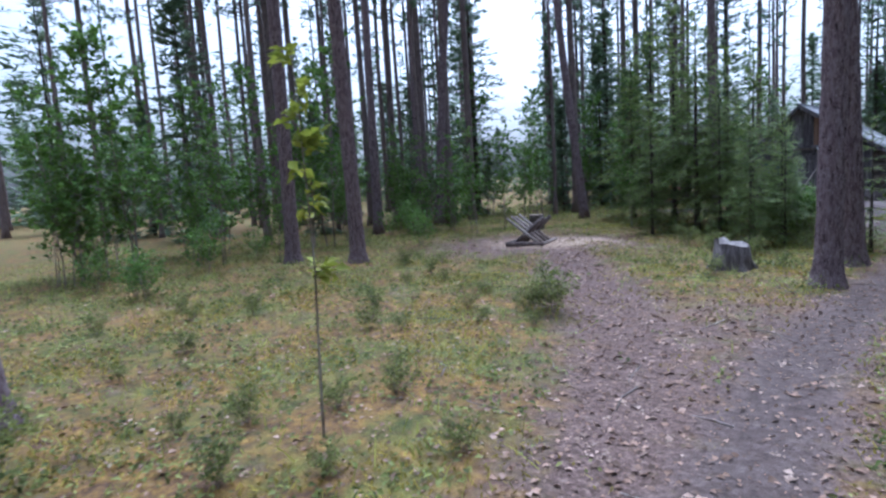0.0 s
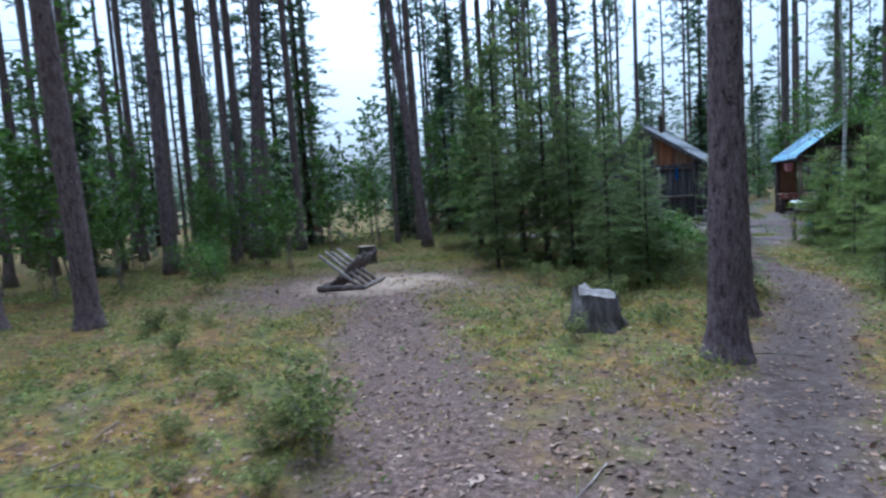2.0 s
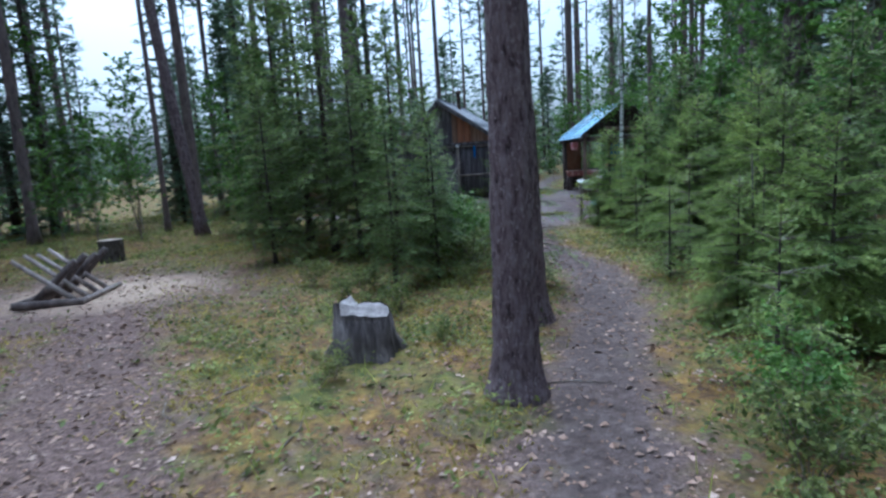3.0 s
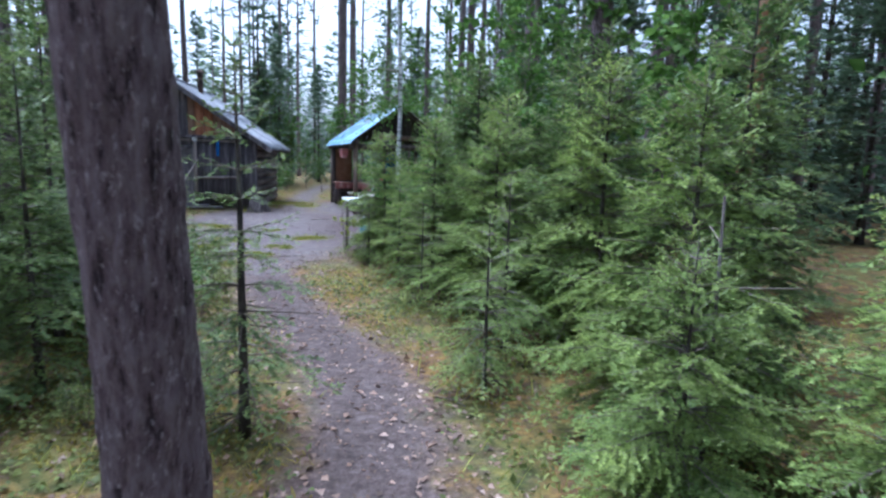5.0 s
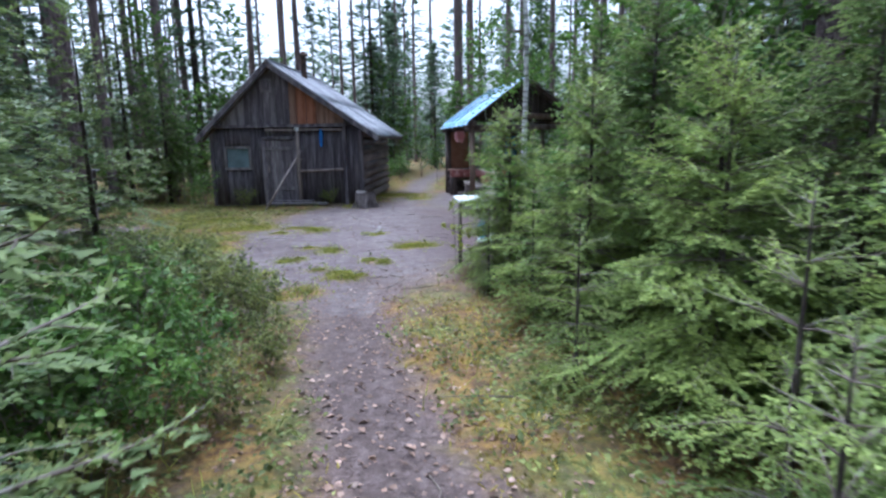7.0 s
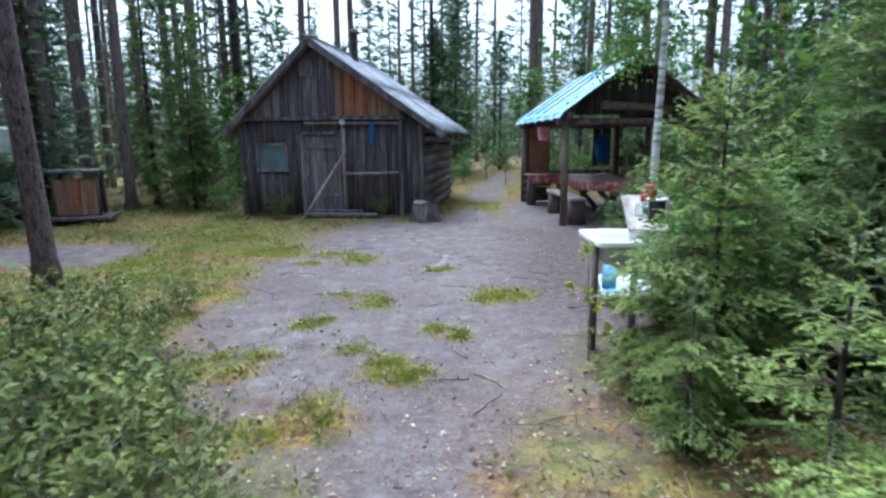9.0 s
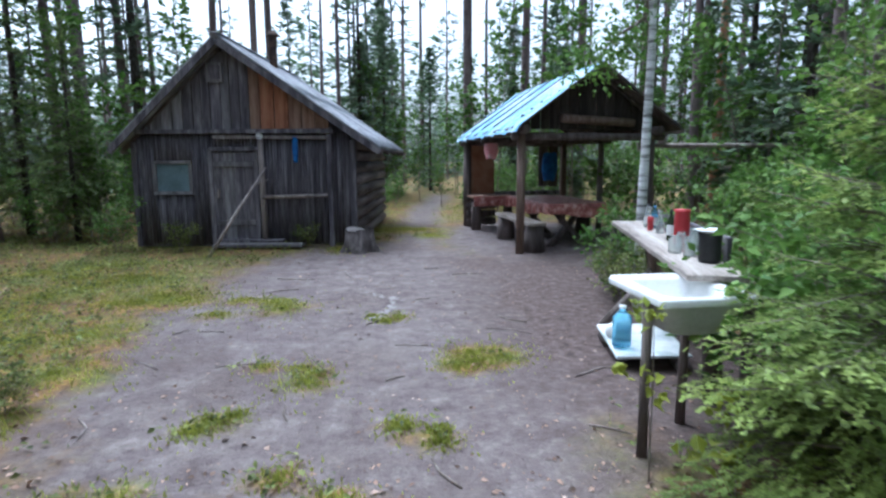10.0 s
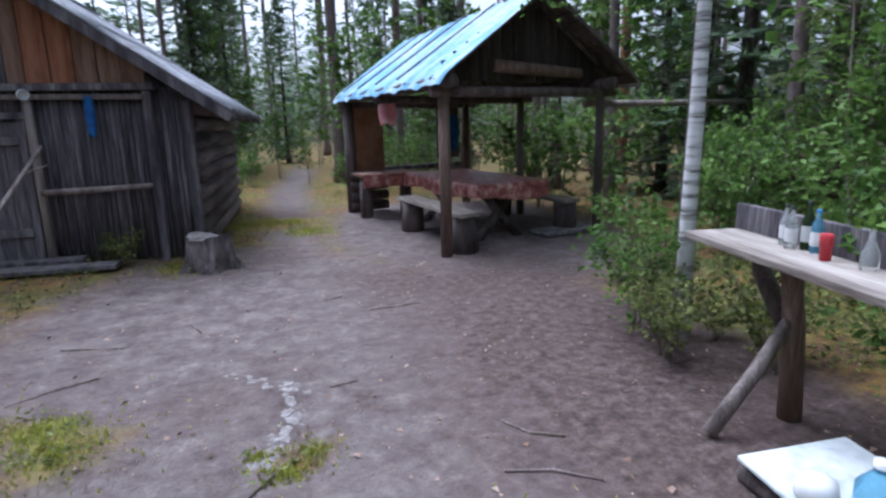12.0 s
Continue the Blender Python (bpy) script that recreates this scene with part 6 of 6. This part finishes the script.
def grass_and_moss():
    rng = np.random.default_rng(14)
    xs, ys = [], []
    for px, py, r in MOSS_PATCHES:
        m = int(5200 * r * r) + 120
        d, a = r * 1.5 * np.abs(rng.normal(0, 0.6, m)), rng.uniform(0, 6.28, m)
        xs.append(px + d * np.cos(a))
        ys.append(py + d * np.sin(a))
    x, y = np.concatenate(xs), np.concatenate(ys)
    blades("grass_patch", x, y, 0.028, 0.011, GRASS, rng, "short yellow-green grass and moss on the trodden yard")
    x, y = spread(42000, -16, 6.5, -11.5, 24, lambda x, y: 0.75 * (1 - np.clip(litter_mask(x, y) * 1.1, 0, 1)) * (1 - np.clip(earth_mask(x, y) * 1.3, 0, 1)) * clear_of_buildings(x, y), rng)
    blades("forest_grass", x, y, 0.13, 0.007, GRASS, rng, "thin pale grass blades among the moss", 0.6)
    x, y = spread(90000, -6, 2.4, -10.5, 6, lambda x, y: (np.sin(x * 2.3 + 2 * np.sin(y)) * np.sin(y * 1.6 + 0.5 * x) > 0.1) * (1 - np.clip(litter_mask(x, y) * 0.9, 0, 1)) * (1 - np.clip(earth_mask(x, y) * 1.3, 0, 1)), rng)
    blades("moss_cushion", x, y, 0.032, 0.012, MOSS_BLADE, rng, "yellow-green moss cushions on the forest floor", 0.8)


def ash_traces():
    """Pale dried ash on the trodden earth."""
    rng = random.Random(23)
    verts, faces = [], []
    for k in range(90):
        t = k / 89
        cx, cy = 0.24 + 0.20 * math.sin(3.6 * t) * (1 if t < 0.6 else 1.6) + rng.gauss(0, 0.028), 9.75 + 1.1 * t + rng.gauss(0, 0.03)
        r, base = rng.uniform(0.010, 0.028), len(verts)
        verts.append((cx, cy, zg(cx, cy) + 0.009))
        for i in range(11):
            a = 2 * math.pi * i / 11
            q = r * rng.uniform(0.5, 1.3)
            x, y = cx + q * math.cos(a), cy + q * 1.3 * math.sin(a)
            verts.append((x, y, zg(x, y) + 0.004))
        faces += [(base, base + 1 + i, base + 1 + (i + 1) % 11) for i in range(11)]
    tagged(soup("ash_trace", verts, faces, ASH), "pale grey ash strewn on the trodden earth", "ash", kind="stuff")


ASH = material("pale_ash", [(0.17, 0.15, 0.14), (0.24, 0.215, 0.205), (0.34, 0.31, 0.295)], scale=20, rough=0.95)
ash_traces()
fallen_leaves()
ground_herbs()
grass_and_moss()


def scatter_twigs():
    rng = random.Random(17)
    for k in range(90):
        near_yard = k < 45
        x, y = (rng.uniform(-2.5, 2.0), rng.uniform(4.5, 13.5)) if near_yard else (rng.uniform(-3.5, 2.2), rng.uniform(-8.5, 4))
        ln, a = rng.uniform(0.12, 0.5), rng.uniform(0, 6.28)
        dx, dy = ln * math.cos(a), ln * math.sin(a)
        bend = rng.uniform(-0.15, 0.15)
        pts = [(0, 0, 0), (dx / 2 - dy * bend, dy / 2 + dx * bend, 0.004), (dx, dy, 0.0)]
        t = tube("twig", pts, [0.006, 0.005, 0.003], TWIG if k % 3 else POLE, None, 5, 0.1, k)
        t.matrix_world = pose(x, y, zg(x, y) + 0.008)
        tagged(t, "thin dry twig lying on the ground", "twig", "fallen twigs")


scatter_twigs()
